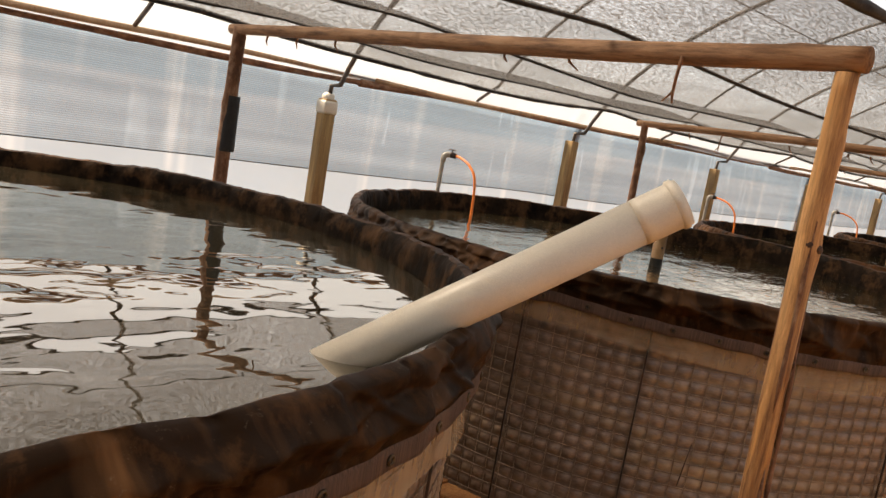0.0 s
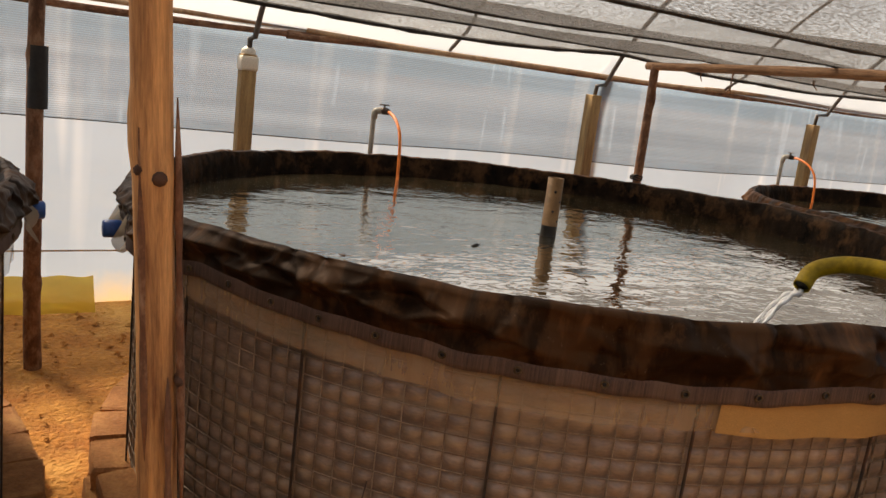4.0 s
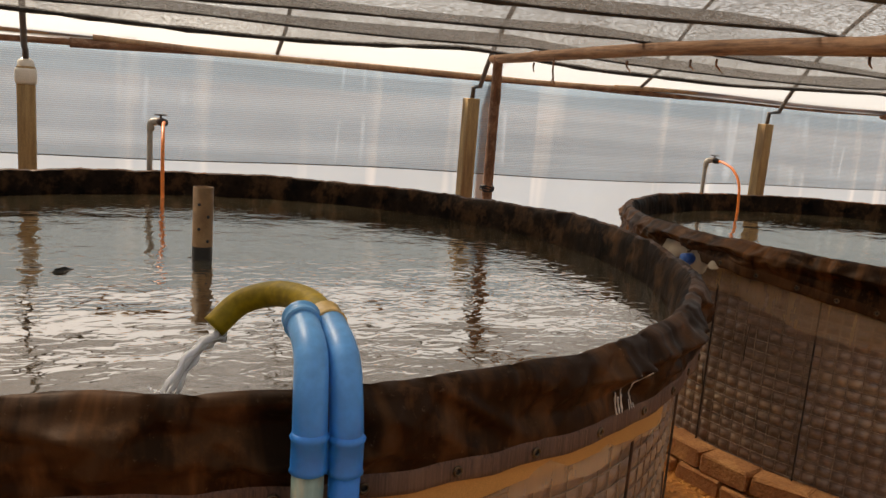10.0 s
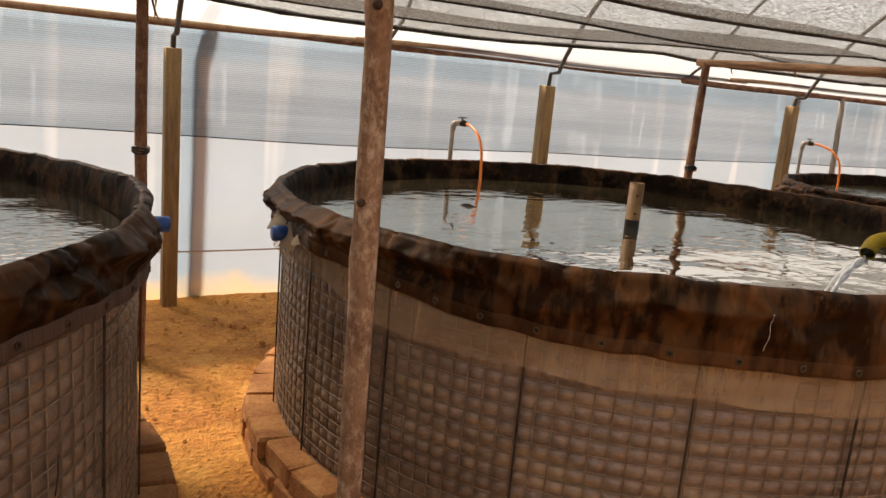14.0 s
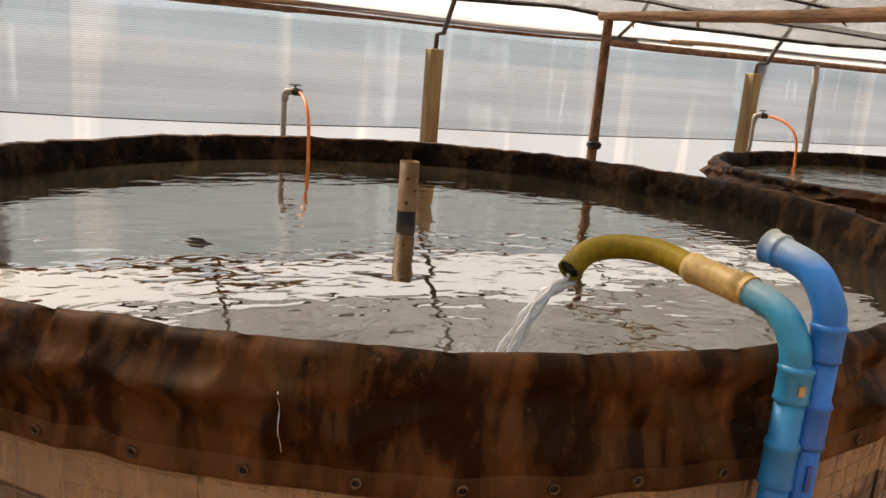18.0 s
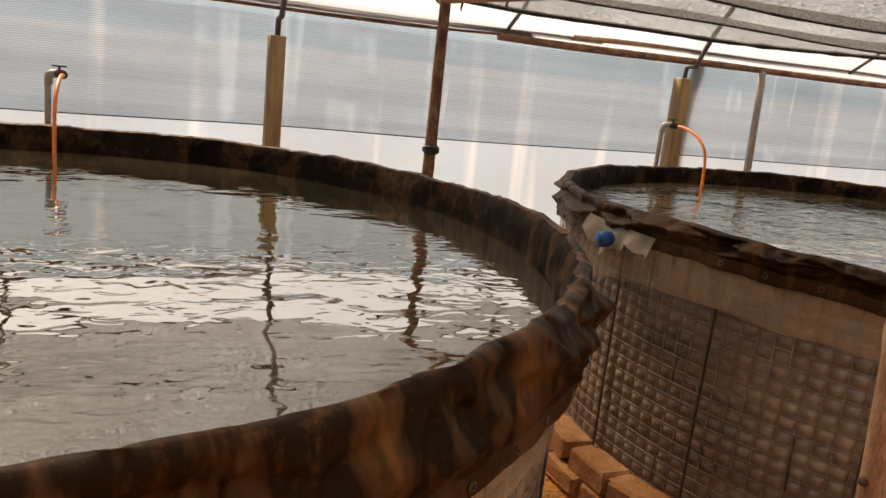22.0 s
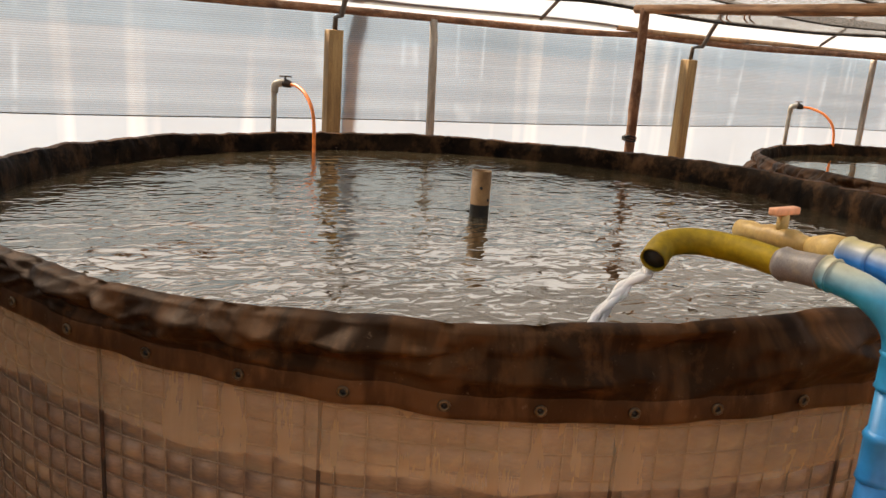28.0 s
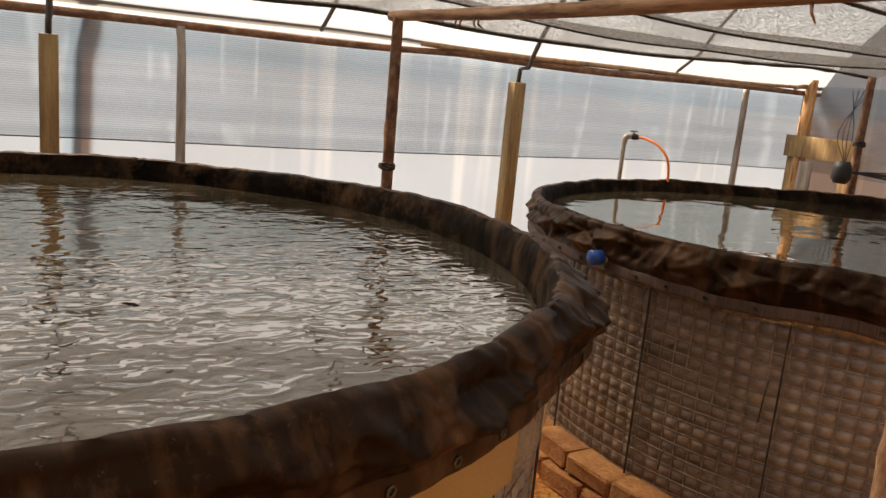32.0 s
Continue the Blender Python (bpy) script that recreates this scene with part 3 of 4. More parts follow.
# ---- posts, poles, rails ----
def wall_posts():
    for i, x in enumerate(POST_X):
        h = 1.74 - 0.02 * (i % 2)
        t = thing("wall_post", x, 5.27, 0, "square sawn timber post by the film wall", "post", "wall posts")
        part("post", box(0.10, 0.10, h + 0.1, (0, 0, h / 2 - 0.05), 0.008), M_TIMBER, t)
        if i == 1:
            part("wrapping", box(0.118, 0.118, 0.10, (0, 0, h - 0.06), 0.018), M_PVC, t, "cream plastic sack wrapped round the post's head")
            part("wrapping_top", tube([(0, 0, h - 0.02), (0, 0, h + 0.03), (0, 0, h + 0.05)], [0.05, 0.045, 0.02], 10), M_PVC, t)
    for i, x in enumerate((8.02, 14.06)):
        t = thing("outer_prop", x, 5.53, 0, "dark prop outside the film, showing as a shadow", "prop", "props outside the film")
        part("stem", tube([(0.02, 0, 0), (0.04, 0, 1.75), (0.10, -0.04, 1.9), (0.16, -0.14, 2.05)], 0.05, 10), M_STEEL, t)
    t = thing("wall_stick", 14.66, 5.23, -0.14, "pale peeling crooked stick standing against the wall net", "stick")
    part("shaft", gnarled(2.0, 0.034, 0.026, 71, 0.03, 8), M_GREY_WOOD, t)


wall_posts()


def rails():
    rnd = random.Random(4)
    for y, z, r, mt in ((5.24, 1.90, 0.030, M_BARK), (5.215, 1.93, 0.021, M_RAIL)):
        x = X0
        while x < X1 - 0.2:
            ln = min(rnd.uniform(3.3, 4.4), X1 - x)
            ob = part("wall_rail", gnarled(ln + 0.25, r, r * 0.75, rnd.randint(0, 99), 0.03, 5), mt)
            ob.matrix_world = pose(x, y, z + rnd.uniform(-0.02, 0.02), 0, 90, rnd.uniform(-0.4, 0.4))
            tagged(ob, "thin barked gum pole rail along the top of the wall net", "rail", "wall rails")
            x += ln


rails()

FAR_POLES = [(-0.45, 4.32, 2), (3.60, 4.31, 3), (7.55, 4.265, 4), (11.59, 4.24, 5), (15.59, 4.15, 6), (19.6, 4.10, 7)]
NEAR_POLES = [(-0.55, 1.05, 12), (3.535, 1.155, 13), (7.60, 1.335, 14), (11.545, 1.295, 15), (15.7, 1.2, 16)]


def pole_frames():
    for i, (x, y, s) in enumerate(FAR_POLES):
        t = thing("rear_pole", x, y, -0.1, "slim dark barked gum pole behind the tanks", "pole", "rear poles")
        part("shaft", gnarled(2.1, 0.043 if i == 1 else 0.035, 0.036 if i == 1 else 0.030, s, 0.012, 6), M_BARK, t)
        zt = (1.30, 1.385, 1.195, 1.205, 1.2, 1.5)[i] + 0.1
        for k in range(3):
            part("tie", tube([(0.042 * math.cos(a), 0.042 * math.sin(a), zt - 0.012 * k + 0.006 * math.sin(2 * a + k)) for a in [i * 0.5236 for i in range(12)]], 0.007, 6, closed=True), M_BLACK, t, "black twine tied round the pole")
        if i == 1:
            part("tape", tube([(0, 0, zt - 0.05), (0, 0, zt + 0.25)], [0.0475, 0.046], 16, caps=False), M_BLACK, t, "black plastic wound round the pole")
    for i, (x, y, s) in enumerate(NEAR_POLES):
        t = thing("front_pole", x, y, -0.1, "stout stripped gum pole between the tanks", "pole", "front poles")
        lean = (0.0, 3.4, 0.0, 4.2, 0.0)[i]
        t.matrix_world = pose(x + 2.1 * math.sin(radians(lean)), y, -0.1, 0, -lean, 0)
        part("shaft", gnarled(2.07, (0.033, 0.032, 0.031, 0.033, 0.033)[i], (0.029, 0.029, 0.028, 0.030, 0.03)[i], s, 0.010, 11), (M_POLE, M_POLE, M_FLECK, M_REDPOLE, M_REDPOLE)[i], t)
        if i < 2:
            rb = random.Random(s)
            for k in range(7):
                z0, ln, aa = rb.uniform(0.1, 1.3), rb.uniform(0.25, 0.75), rb.choice((3.3, 3.7, 5.9, 6.2, 4.6)) + rb.uniform(-0.2, 0.2)
                pts = [((0.0305 - 0.001 * q / 8) * math.cos(aa + 0.02 * q), (0.0305 - 0.001 * q / 8) * math.sin(aa + 0.02 * q), z0 + ln * q / 8) for q in range(9)]
                part("bark_strip", tube(pts, [0.001] + [rb.uniform(0.0035, 0.0075) for _ in range(7)] + [0.001], 7), M_BARK, t, "ragged strip of dark bark")
        rk = random.Random(s + 70)
        for k in range(9):
            zz, aa = rk.uniform(0.2, 1.95), rk.uniform(3.3, 6.1)
            r = 0.0305
            p = Vector((r * math.cos(aa), r * math.sin(aa), zz))
            o = Vector((math.cos(aa), math.sin(aa), 0.25))
            part("knot", tube([p - o * 0.006, p + o * 0.001, p + o * 0.004, p + o * 0.005], [0.012, 0.011, 0.007, 0.002], 9), M_KNOT, t, "dark round knot")
    for i, ((x0, y0, _), (x1, y1, s)) in enumerate(zip(FAR_POLES, NEAR_POLES)):
        t = thing("cross_beam", 0, 0, 0, "knotty gum pole beam laid from rear to front pole", "beam", "cross beams")
        ln = math.hypot(x1 - x0, y1 - y0) + 0.125
        t.matrix_world = look((x0, y0 + 0.08, 1.99), (x1, y1, 2.0)) @ pose(0, 0, 0, 180, 0, 0)
        part("log", gnarled(ln, 0.027, 0.034, 20 + i, 0.02, 16), M_BEAM, t)
        rnd = random.Random(i)
        for k in range(5):
            z = rnd.uniform(0.3, ln - 0.3)
            part("twig_stub", tube([(0, 0.03, z), (0.01, 0.055, z + 0.01), (rnd.uniform(-0.02, 0.02), 0.07 + rnd.uniform(0, 0.02), z + 0.03)], [0.006, 0.005, 0.002], 6), M_BARK, t)
    for (x, y) in ((3.5, 1.6), (7.48, 3.5)):
        t = thing("hanging_twig", x, y, 1.955, "small dry twig hanging from the beam", "twig", "hanging twigs")
        part("stick", tube([(0, 0, 0.02), (0.005, 0.01, -0.04), (0.02, 0.02, -0.09), (0.035, 0.025, -0.11)], [0.006, 0.005, 0.005, 0.003], 6), M_BARK, t)
        part("fork", tube([(0.018, 0.02, -0.08), (0.02, 0.05, -0.11)], [0.004, 0.002], 6), M_BARK, t)


pole_frames()


# ---- ceiling net ----
def net_z(x, y):
    return 0.03 * noise.noise((x * 0.8, y * 1.2, 2)) - 0.05 * math.sin(math.pi * ((x + 0.5) % 4.0) / 4.0)


def ceiling_net():
    t0 = thing("ceiling_shade_net", 0, 0, 0, "sagging grey shade net stretched over the tanks", "shade net")
    seams = (4.62, 3.75, 2.85, 1.9, 1.0)
    bays = [-6.0, -0.5, 3.52, 7.45, 11.5, 15.55, 20.4]
    for a, b in zip(bays, bays[1:]):
        for ya, yb in zip(seams, seams[1:]):
            rows = []
            for i in range(41):
                x = a + (b - a) * i / 40
                rows.append([(x, ya + (yb - ya) * j / 12, 2.05 + net_z(x, ya + (yb - ya) * j / 12) + 0.085 * math.sin(math.pi * j / 12)) for j in range(13)])
            part("net_panel", grid(rows), M_NET, t0)
    for k, y in enumerate(seams):
        end = k in (0, 4)
        t = thing("net_edge_roll" if end else "net_seam", 0, 0, 0, "dark rolled edge of the shade net" if end else "dark doubled seam of the shade net", "net edge", "net edges")
        for a, b in zip(bays, bays[1:]):
            pts = [(a + (b - a) * i / 30, y, 2.05 + net_z(a + (b - a) * i / 30, y)) for i in range(31)]
            part("length", tube(pts, [(0.015, 0.007, 0.007, 0.008, 0.013)[k] * (1 + 0.5 * noise.noise((p[0] * 6, k, 0))) for p in pts], 8), M_ROLL, t)


ceiling_net()


# ---- tanks ----
CELLS, ROWS_N, WALL_Z0, WALL_Z1 = 180, 18, 0.14, 1.12


def quilt_mesh():
    """The padded liner, bulging out between the wires."""
    nu, nv = CELLS * 4, ROWS_N * 4
    rows = []
    for j in range(nv + 1):
        z = WALL_Z0 + (WALL_Z1 - WALL_Z0) * j / nv
        fz = abs(math.sin(math.pi * j / 4.0))
        row = []
        for i in range(nu):
            a = 2 * math.pi * i / nu
            fu = abs(math.sin(math.pi * i / 4.0))
            big = noise.noise((math.cos(a) * 5, math.sin(a) * 5, z * 5))
            bulge = 0.0145 * (fu * fz) ** 0.4 * (0.95 + 0.4 * big) + 0.003 * big
            r = RAD - 0.035 + bulge
            row.append((r * math.cos(a), r * math.sin(a), z))
        rows.append(row)
    return mesh_of(grid(rows, closed_v=True), "quilted_wall", M_QUILT)


def wire_mesh():
    bm = bmesh.new()
    r = RAD - 0.028
    for i in range(CELLS):
        a = 2 * math.pi * i / CELLS
        w = 0.003 * math.sin(i * 1.7)
        tube([((r + w) * math.cos(a), (r + w) * math.sin(a), WALL_Z0 - 0.03), ((r + 0.004) * math.cos(a + 0.001), (r + 0.004) * math.sin(a + 0.001), 0.65), ((r - w) * math.cos(a), (r - w) * math.sin(a), WALL_Z1)], 0.0021, 5, bm, caps=False)
    for j in range(ROWS_N + 1):
        z = WALL_Z0 + (WALL_Z1 - WALL_Z0) * j / ROWS_N
        tube([((r + 0.004) * math.cos(a), (r + 0.004) * math.sin(a), z + 0.003 * math.sin(a * 9 + j)) for a in [2 * math.pi * i / 220 for i in range(220)]], 0.0021, 4, bm, closed=True)
    return mesh_of(bm, "wire_mesh", M_WIRE)


QUILT, WIRES = quilt_mesh(), wire_mesh()
UPRIGHT = mesh_of(box(0.007, 0.007, 1.0, (0, 0, 0.62), 0.002), "upright", M_STEEL, False)
EYELET = mesh_of(tube([(0, 0.0085 * math.cos(a), 0.0085 * math.sin(a)) for a in [2 * math.pi * i / 10 for i in range(10)]], 0.0032, 6, closed=True), "eyelet", M_BRASS)


def brick_mesh(seed):
    rnd = random.Random(seed)
    bm = box(0.20, 0.245, 0.087, (0, 0, 0), 0.015)
    for v in bm.verts:
        v.co += Vector((rnd.uniform(-1, 1), rnd.uniform(-1, 1), rnd.uniform(-1, 1))) * 0.005
    return mesh_of(bm, "brick", M_BRICK, False)


BRICKS = [brick_mesh(s) for s in range(5)]


RIM_WAVES = {3: [(-92, 22, 0.024), (-140, 16, -0.012)], 2: [(-10, 20, 0.012)], 1: [(0, 20, 0.02)]}
FLARES = {1: [(-171, 6, 0.05), (-8, 7, -0.02)], 2: [(-171, 6, 0.05), (-14, 14, -0.03)], 3: [(-170, 8, -0.02), (-36, 7, 0.055)], 4: [(-165, 6, 0.02)], 0: [(-30, 6, 0.02)]}


DROPS = [[], [(-170, 28, -0.38)], [(-178, 24, -0.75), (-105, 20, 0.10)], [(-155, 35, -0.50)], []]


def bumps(a, spots):
    dg = math.degrees(a)
    return sum(h * math.exp(-(((dg - c + 180) % 360 - 180) / w) ** 2) for c, w, h in spots)


def skirt_rows(seed, rad, rim):
    """The tarpaulin folded over the rim, from the water inside to the hem outside, and its hem line."""
    n = 1080
    rnd = random.Random(seed)
    folds = []
    for _ in range(48):
        fa, fh, sl = rnd.uniform(0, 6.2832), rnd.uniform(0.014, 0.034), rnd.uniform(0.35, 1.1)
        folds.append((fa, rnd.uniform(0.014, 0.030), fh, sl))
        folds.append((fa, rnd.uniform(0.014, 0.030), fh * rnd.uniform(0.4, 1.0), -sl * rnd.uniform(0.3, 1.0)))
    # flat facets between the creases: random heights on a jittered net of triangles
    NC, NR = (70, 70, 54, 66, 70)[seed - 1], 4
    cols = [2 * math.pi * (q + rnd.uniform(-0.38, 0.38)) / NC for q in range(NC)]
    lift = [[rnd.choice((-0.022, -0.014, -0.004, 0.012, 0.024, 0.030)) * (0.35, 1.0, 0.85, 0.22)[j] * rnd.uniform(0.6, 1.1) for _ in range(NC)] for j in range(NR)]
    lean = rnd.uniform(-0.6, 0.6)

    def facet(a, t):
        a = (a + lean * 0.05 * t) % (2 * math.pi)
        q = max((q for q in range(NC) if cols[q] <= a), default=NC - 1)
        lo = cols[q] if cols[q] <= a else cols[q] - 2 * math.pi
        hi = cols[(q + 1) % NC] + (2 * math.pi if q == NC - 1 and cols[q] <= a else 0.0)
        u = (a - lo) / max(1e-6, hi - lo)
        y = min(0.9999, max(0.0, t)) * (NR - 1)
        j = int(y)
        v = y - j
        p, r = q, (q + 1) % NC
        h00, h10, h01, h11 = lift[j][p], lift[j][r], lift[j + 1][p], lift[j + 1][r]
        if (p + j) % 2:
            return h00 + (h10 - h00) * u + (h11 - h10) * v if u > v else h00 + (h11 - h01) * u + (h01 - h00) * v
        return h00 + (h10 - h00) * u + (h01 - h00) * v if u + v < 1 else h11 + (h01 - h11) * (1 - u) + (h10 - h11) * (1 - v)

    pleats = [(2 * math.pi * (q + rnd.uniform(-0.4, 0.4)) / 62, rnd.uniform(0.007, 0.016), rnd.uniform(0.006, 0.018)) for q in range(62)]
    prof = [(-0.060, -0.36), (-0.056, -0.22), (-0.052, -0.15), (-0.047, -0.10), (-0.040, -0.055), (-0.031, -0.022), (-0.02, -0.006), (-0.006, 0.0), (0.006, -0.004)]
    prof += [(0.012 + 0.010 * math.sin(min(1.0, q / 8) * 1.57) - 0.003 * q / 24, -0.010 - 0.125 * q / 24) for q in range(25)]
    rows, hem = [], []
    for i in range(n):
        a = 2 * math.pi * i / n
        c, s = math.cos(a), math.sin(a)
        top = rim + TILT[seed - 1] * s + 0.012 * noise.noise((c * 3, s * 3, seed)) + 0.008 * noise.noise((c * 11, s * 11, seed))
        top += bumps(a, RIM_WAVES.get(seed - 1, ()))
        flare = bumps(a, FLARES[seed - 1])
        low = ((1.0, 1.19, 1.45, 1.08, 1.15)[seed - 1] + bumps(a, DROPS[seed - 1])) * (1 + 0.05 * noise.noise((c * 4, s * 4, seed + 9)))
        near = [(fa, fw, fh, sl) for fa, fw, fh, sl in folds if abs((a - fa + math.pi) % (2 * math.pi) - math.pi) < fw * 2.2 + 0.26]
        crease = 0.0
        for pa, pw, ph in pleats:
            d = abs((a - pa + math.pi) % (2 * math.pi) - math.pi) / pw
            if d < 1:
                crease -= ph * (1 - d)
        row = []
        for k, (dr, dz) in enumerate(prof):
            w = min(1.0, max(0.0, (-dz - 0.004) / 0.04)) if k > 7 else 0.5
            if k > 25:
                w *= 1 - 0.82 * (k - 25) / 8
            zz = dz * low if k > 8 else dz
            f = 0.0
            for fa, fw, fh, sl in near:
                d = abs((a - fa + sl * dz + math.pi) % (2 * math.pi) - math.pi) / (fw * (0.5 - 6 * dz))
                if d < 2:
                    f += fh * (max(0.0, 1 - d) ** 1.15)
            f = 0.04 * math.tanh(f / 0.04) * 0.6
            if k > 8:
                f += 1.6 * facet(a, (-dz - 0.01) / 0.125)
            c1, s1, c2, s2 = math.cos(a + dz * 0.9), math.sin(a + dz * 0.9), math.cos(a - dz * 0.6), math.sin(a - dz * 0.6)
            f += 0.030 * (0.22 - abs(noise.noise((c1 * 9, s1 * 9, dz * 5 + seed)))) + 0.024 * (0.22 - abs(noise.noise((c2 * 23, s2 * 23, dz * 12 + seed))))
            f += 0.010 * noise.noise((c * 6, s * 6, dz * 8 + seed))
            pl = crease * max(0.0, 1 - abs(k - 8) / 12.0)
            r = rad + dr + f * w + (pl if k > 7 else -0.12 * pl) + (0.008 + flare * min(1.0, -dz / 0.09) if k > 8 else 0)
            row.append((r * c, r * s, top + zz + (0.12 * f if 5 < k < 10 else 0) + (0.2 * pl if 3 < k < 14 else 0)))
        rows.append(row)
        hem.append((a, math.hypot(row[-1][0], row[-1][1]), row[-1][2]))
    return rows, hem


SPLASHES = {1: [(-66.0, 1.18, 1.00, 0.0018), (-66.9, 1.13, 1.01, 0.0024), (-65.2, 1.10, 1.0, 0.0015)], 2: [(-119.3, 1.165, 1.06, 0.0011)], 3: [(-134, 1.12, 1.07, 0.0016)]}


def cloth_uv(me, rad):
    """Unrolls the cloth: metres along the rim and up, with the seam behind the tank."""
    layer = me.uv_layers.new(name="cloth")
    co = [v.co for v in me.vertices]
    for lp in me.loops:
        p = co[lp.vertex_index]
        layer.data[lp.index].uv = (((math.atan2(p.y, p.x) - math.pi / 2) % (2 * math.pi)) * rad, p.z)


def tank(i, cx, cy, rad, rim, seed):
    t = thing("fish_tank", cx, cy, 0, "round wire-mesh fish tank with brown tarpaulin rim on bricks", "fish tank", "round fish tanks")
    k = rad / RAD
    for nm, me, lab in (("padded_liner", QUILT, "quilted grey-brown liner pressed through the mesh"), ("wire_mesh", WIRES, "galvanised welded wire mesh")):
        ob = part(nm, me, None, t, lab)
        ob.scale = (k, k, (rim - 0.115) / 1.12)
    for q in range(21):
        a = radians((-128.0, -130.4, -124.5, -128.4, -172.0)[i] + 360 * q / 21 + 0.5 * math.sin(q * 3 + seed))
        ob = part("upright", UPRIGHT, None, t)
        ob.matrix_basis = pose((rad - 0.011) * math.cos(a), (rad - 0.011) * math.sin(a), 0, 0, 0, math.degrees(a))
    rows, hem = skirt_rows(seed, rad, rim)
    n = len(hem)
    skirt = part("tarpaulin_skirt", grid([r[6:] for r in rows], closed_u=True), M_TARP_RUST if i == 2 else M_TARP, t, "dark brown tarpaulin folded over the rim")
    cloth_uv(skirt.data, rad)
    part("inner_liner", grid([r[:7] for r in rows], closed_u=True), M_INNER, t, "black liner inside the rim")
    hr = [[((r + d) * math.cos(a), (r + d) * math.sin(a), z + dz + 0.002 * math.sin(a * 60)) for d, dz in ((0.001, 0.004), (0.004, -0.004), (0.0035, -0.016), (0.0045, -0.028), (0.004, -0.039), (0.0005, -0.042), (-0.003, -0.030))] for a, r, z in hem]
    part("hem", grid(hr, closed_u=True), (M_HEM, M_HEM, M_HEM_BROWN, M_HEM_BROWN, M_HEM)[i], skirt, "ribbed reinforced hem of the tarpaulin")
    cloth_uv(skirt.children[0].data, rad)
    for q in range(62):
        a, r, z = hem[int(q * n / 62 + 3 * math.sin(q * 7 + seed)) % n]
        ob = part("eyelet", EYELET, None, skirt)
        ob.matrix_basis = pose((r + 0.006) * math.cos(a), (r + 0.006) * math.sin(a), z - 0.018, 0, 0, math.degrees(a))
        ob = part("eyelet_hole", EYELET_SHADE, None, skirt)
        ob.matrix_basis = pose((r + 0.0052) * math.cos(a), (r + 0.0052) * math.sin(a), z - 0.018, 0, 0, math.degrees(a))
    for deg, z0, z1, wd in SPLASHES.get(i, ()):
        rs = random.Random(int(deg * 10))
        idx = int((deg % 360) / 360 * n)
        for q in range(3 if i == 1 else 1):
            u = (idx + rs.randint(-2, 2)) % n
            line = [Vector(p) for p in rows[u][10:]]
            line = [p for p in line if z1 - rs.uniform(0, 0.05) < p.z < z0 - rs.uniform(0, 0.04)]
            if len(line) > 1:
                out = Vector((math.cos(2 * math.pi * u / n), math.sin(2 * math.pi * u / n), 0))
                part("dried_splash", tube([p + out * 0.0015 for p in line], [wd * rs.uniform(0.4, 1.2) for _ in line], 5), M_LIME, skirt, "white dried drip on the tarpaulin")
    rt = random.Random(seed + 40)
    for q in range(9):
        a = rt.uniform(math.pi, 2 * math.pi)
        z0 = rt.uniform(0.35, 0.85)
        ln = rt.uniform(0.06, 0.2)
        e = rt.uniform(-0.012, 0.012)
        rr = rad - 0.016
        part("tie_wire", tube([(rr * math.cos(a), rr * math.sin(a), z0), ((rr + 0.004) * math.cos(a + e * 0.6), (rr + 0.004) * math.sin(a + e * 0.6), z0 - ln * 0.5), (rr * math.cos(a + e), rr * math.sin(a + e), z0 - ln)], 0.0022, 5), M_STEEL, t)
    # cream sheet that hangs out below the hem
    br = []
    for a, r, z in hem[::3]:
        c, s = math.cos(a), math.sin(a)
        ln = (0.115, 0.095, 0.125 + bumps(a, [(-158, 10, 0.06)]), 0.155, 0.03)[i] * (1 + 0.14 * noise.noise((c * 1.6, s * 1.6, seed + 3)) + 0.1 * noise.noise((c * 8, s * 8, seed)))
        if i == 2 and -42 < math.degrees(a) - 360 < -5:
            ln = 0.025
        if i == 1 and -57 < math.degrees(a) - 360 < -5:
            ln = 0.004
        br.append([((rad + 0.006 + 0.004 * (1 - q) + (0.018 * noise.noise((c * 14, s * 14, q * 1.5 + seed)) + 0.006 * noise.noise((c * 40, s * 40, q * 3 + seed))) * q) * c, (rad + 0.006 + 0.004 * (1 - q) + (0.018 * noise.noise((c * 14, s * 14, q * 1.5 + seed)) + 0.006 * noise.noise((c * 40, s * 40, q * 3 + seed))) * q) * s, z - 0.01 - (ln + 0.02) * q) for q in (0, 0.2, 0.4, 0.6, 0.8, 1.0)])
    part("under_sheet", grid(br, closed_u=True), M_PLASTIC, t, "cream plastic sheet hanging below the hem")
    if i in (1, 3):
        a0, a1 = ((-112.5, -57), (-81.5, -54))[i == 3]
        rowsp = []
        for a, r, z in hem:
            dg = math.degrees(a) - 360
            if a0 < dg < a1:
                ln = 0.075 + 0.03 * math.sin(dg * 0.11) + (0.05 if i == 3 else 0)
                rowsp.append([((rad + 0.018) * math.cos(a), (rad + 0.018) * math.sin(a), z - 0.02), ((rad + 0.013) * math.cos(a), (rad + 0.013) * math.sin(a), z - 0.04 - ln / 2), ((rad + 0.010) * math.cos(a), (rad + 0.010) * math.sin(a), z - 0.04 - ln)])
        part("patch_sheet", grid(rowsp), M_OCHRE, t, "ochre plastic strip tucked under the hem")
    zo = rim - 0.135
    for sgn in (1, -1):
        p = part("outlet_pipe", tube([(sgn * (rad - 0.03), 0, zo), (sgn * (rad + 0.05), 0, zo)], 0.024, 14), M_SAND, t)
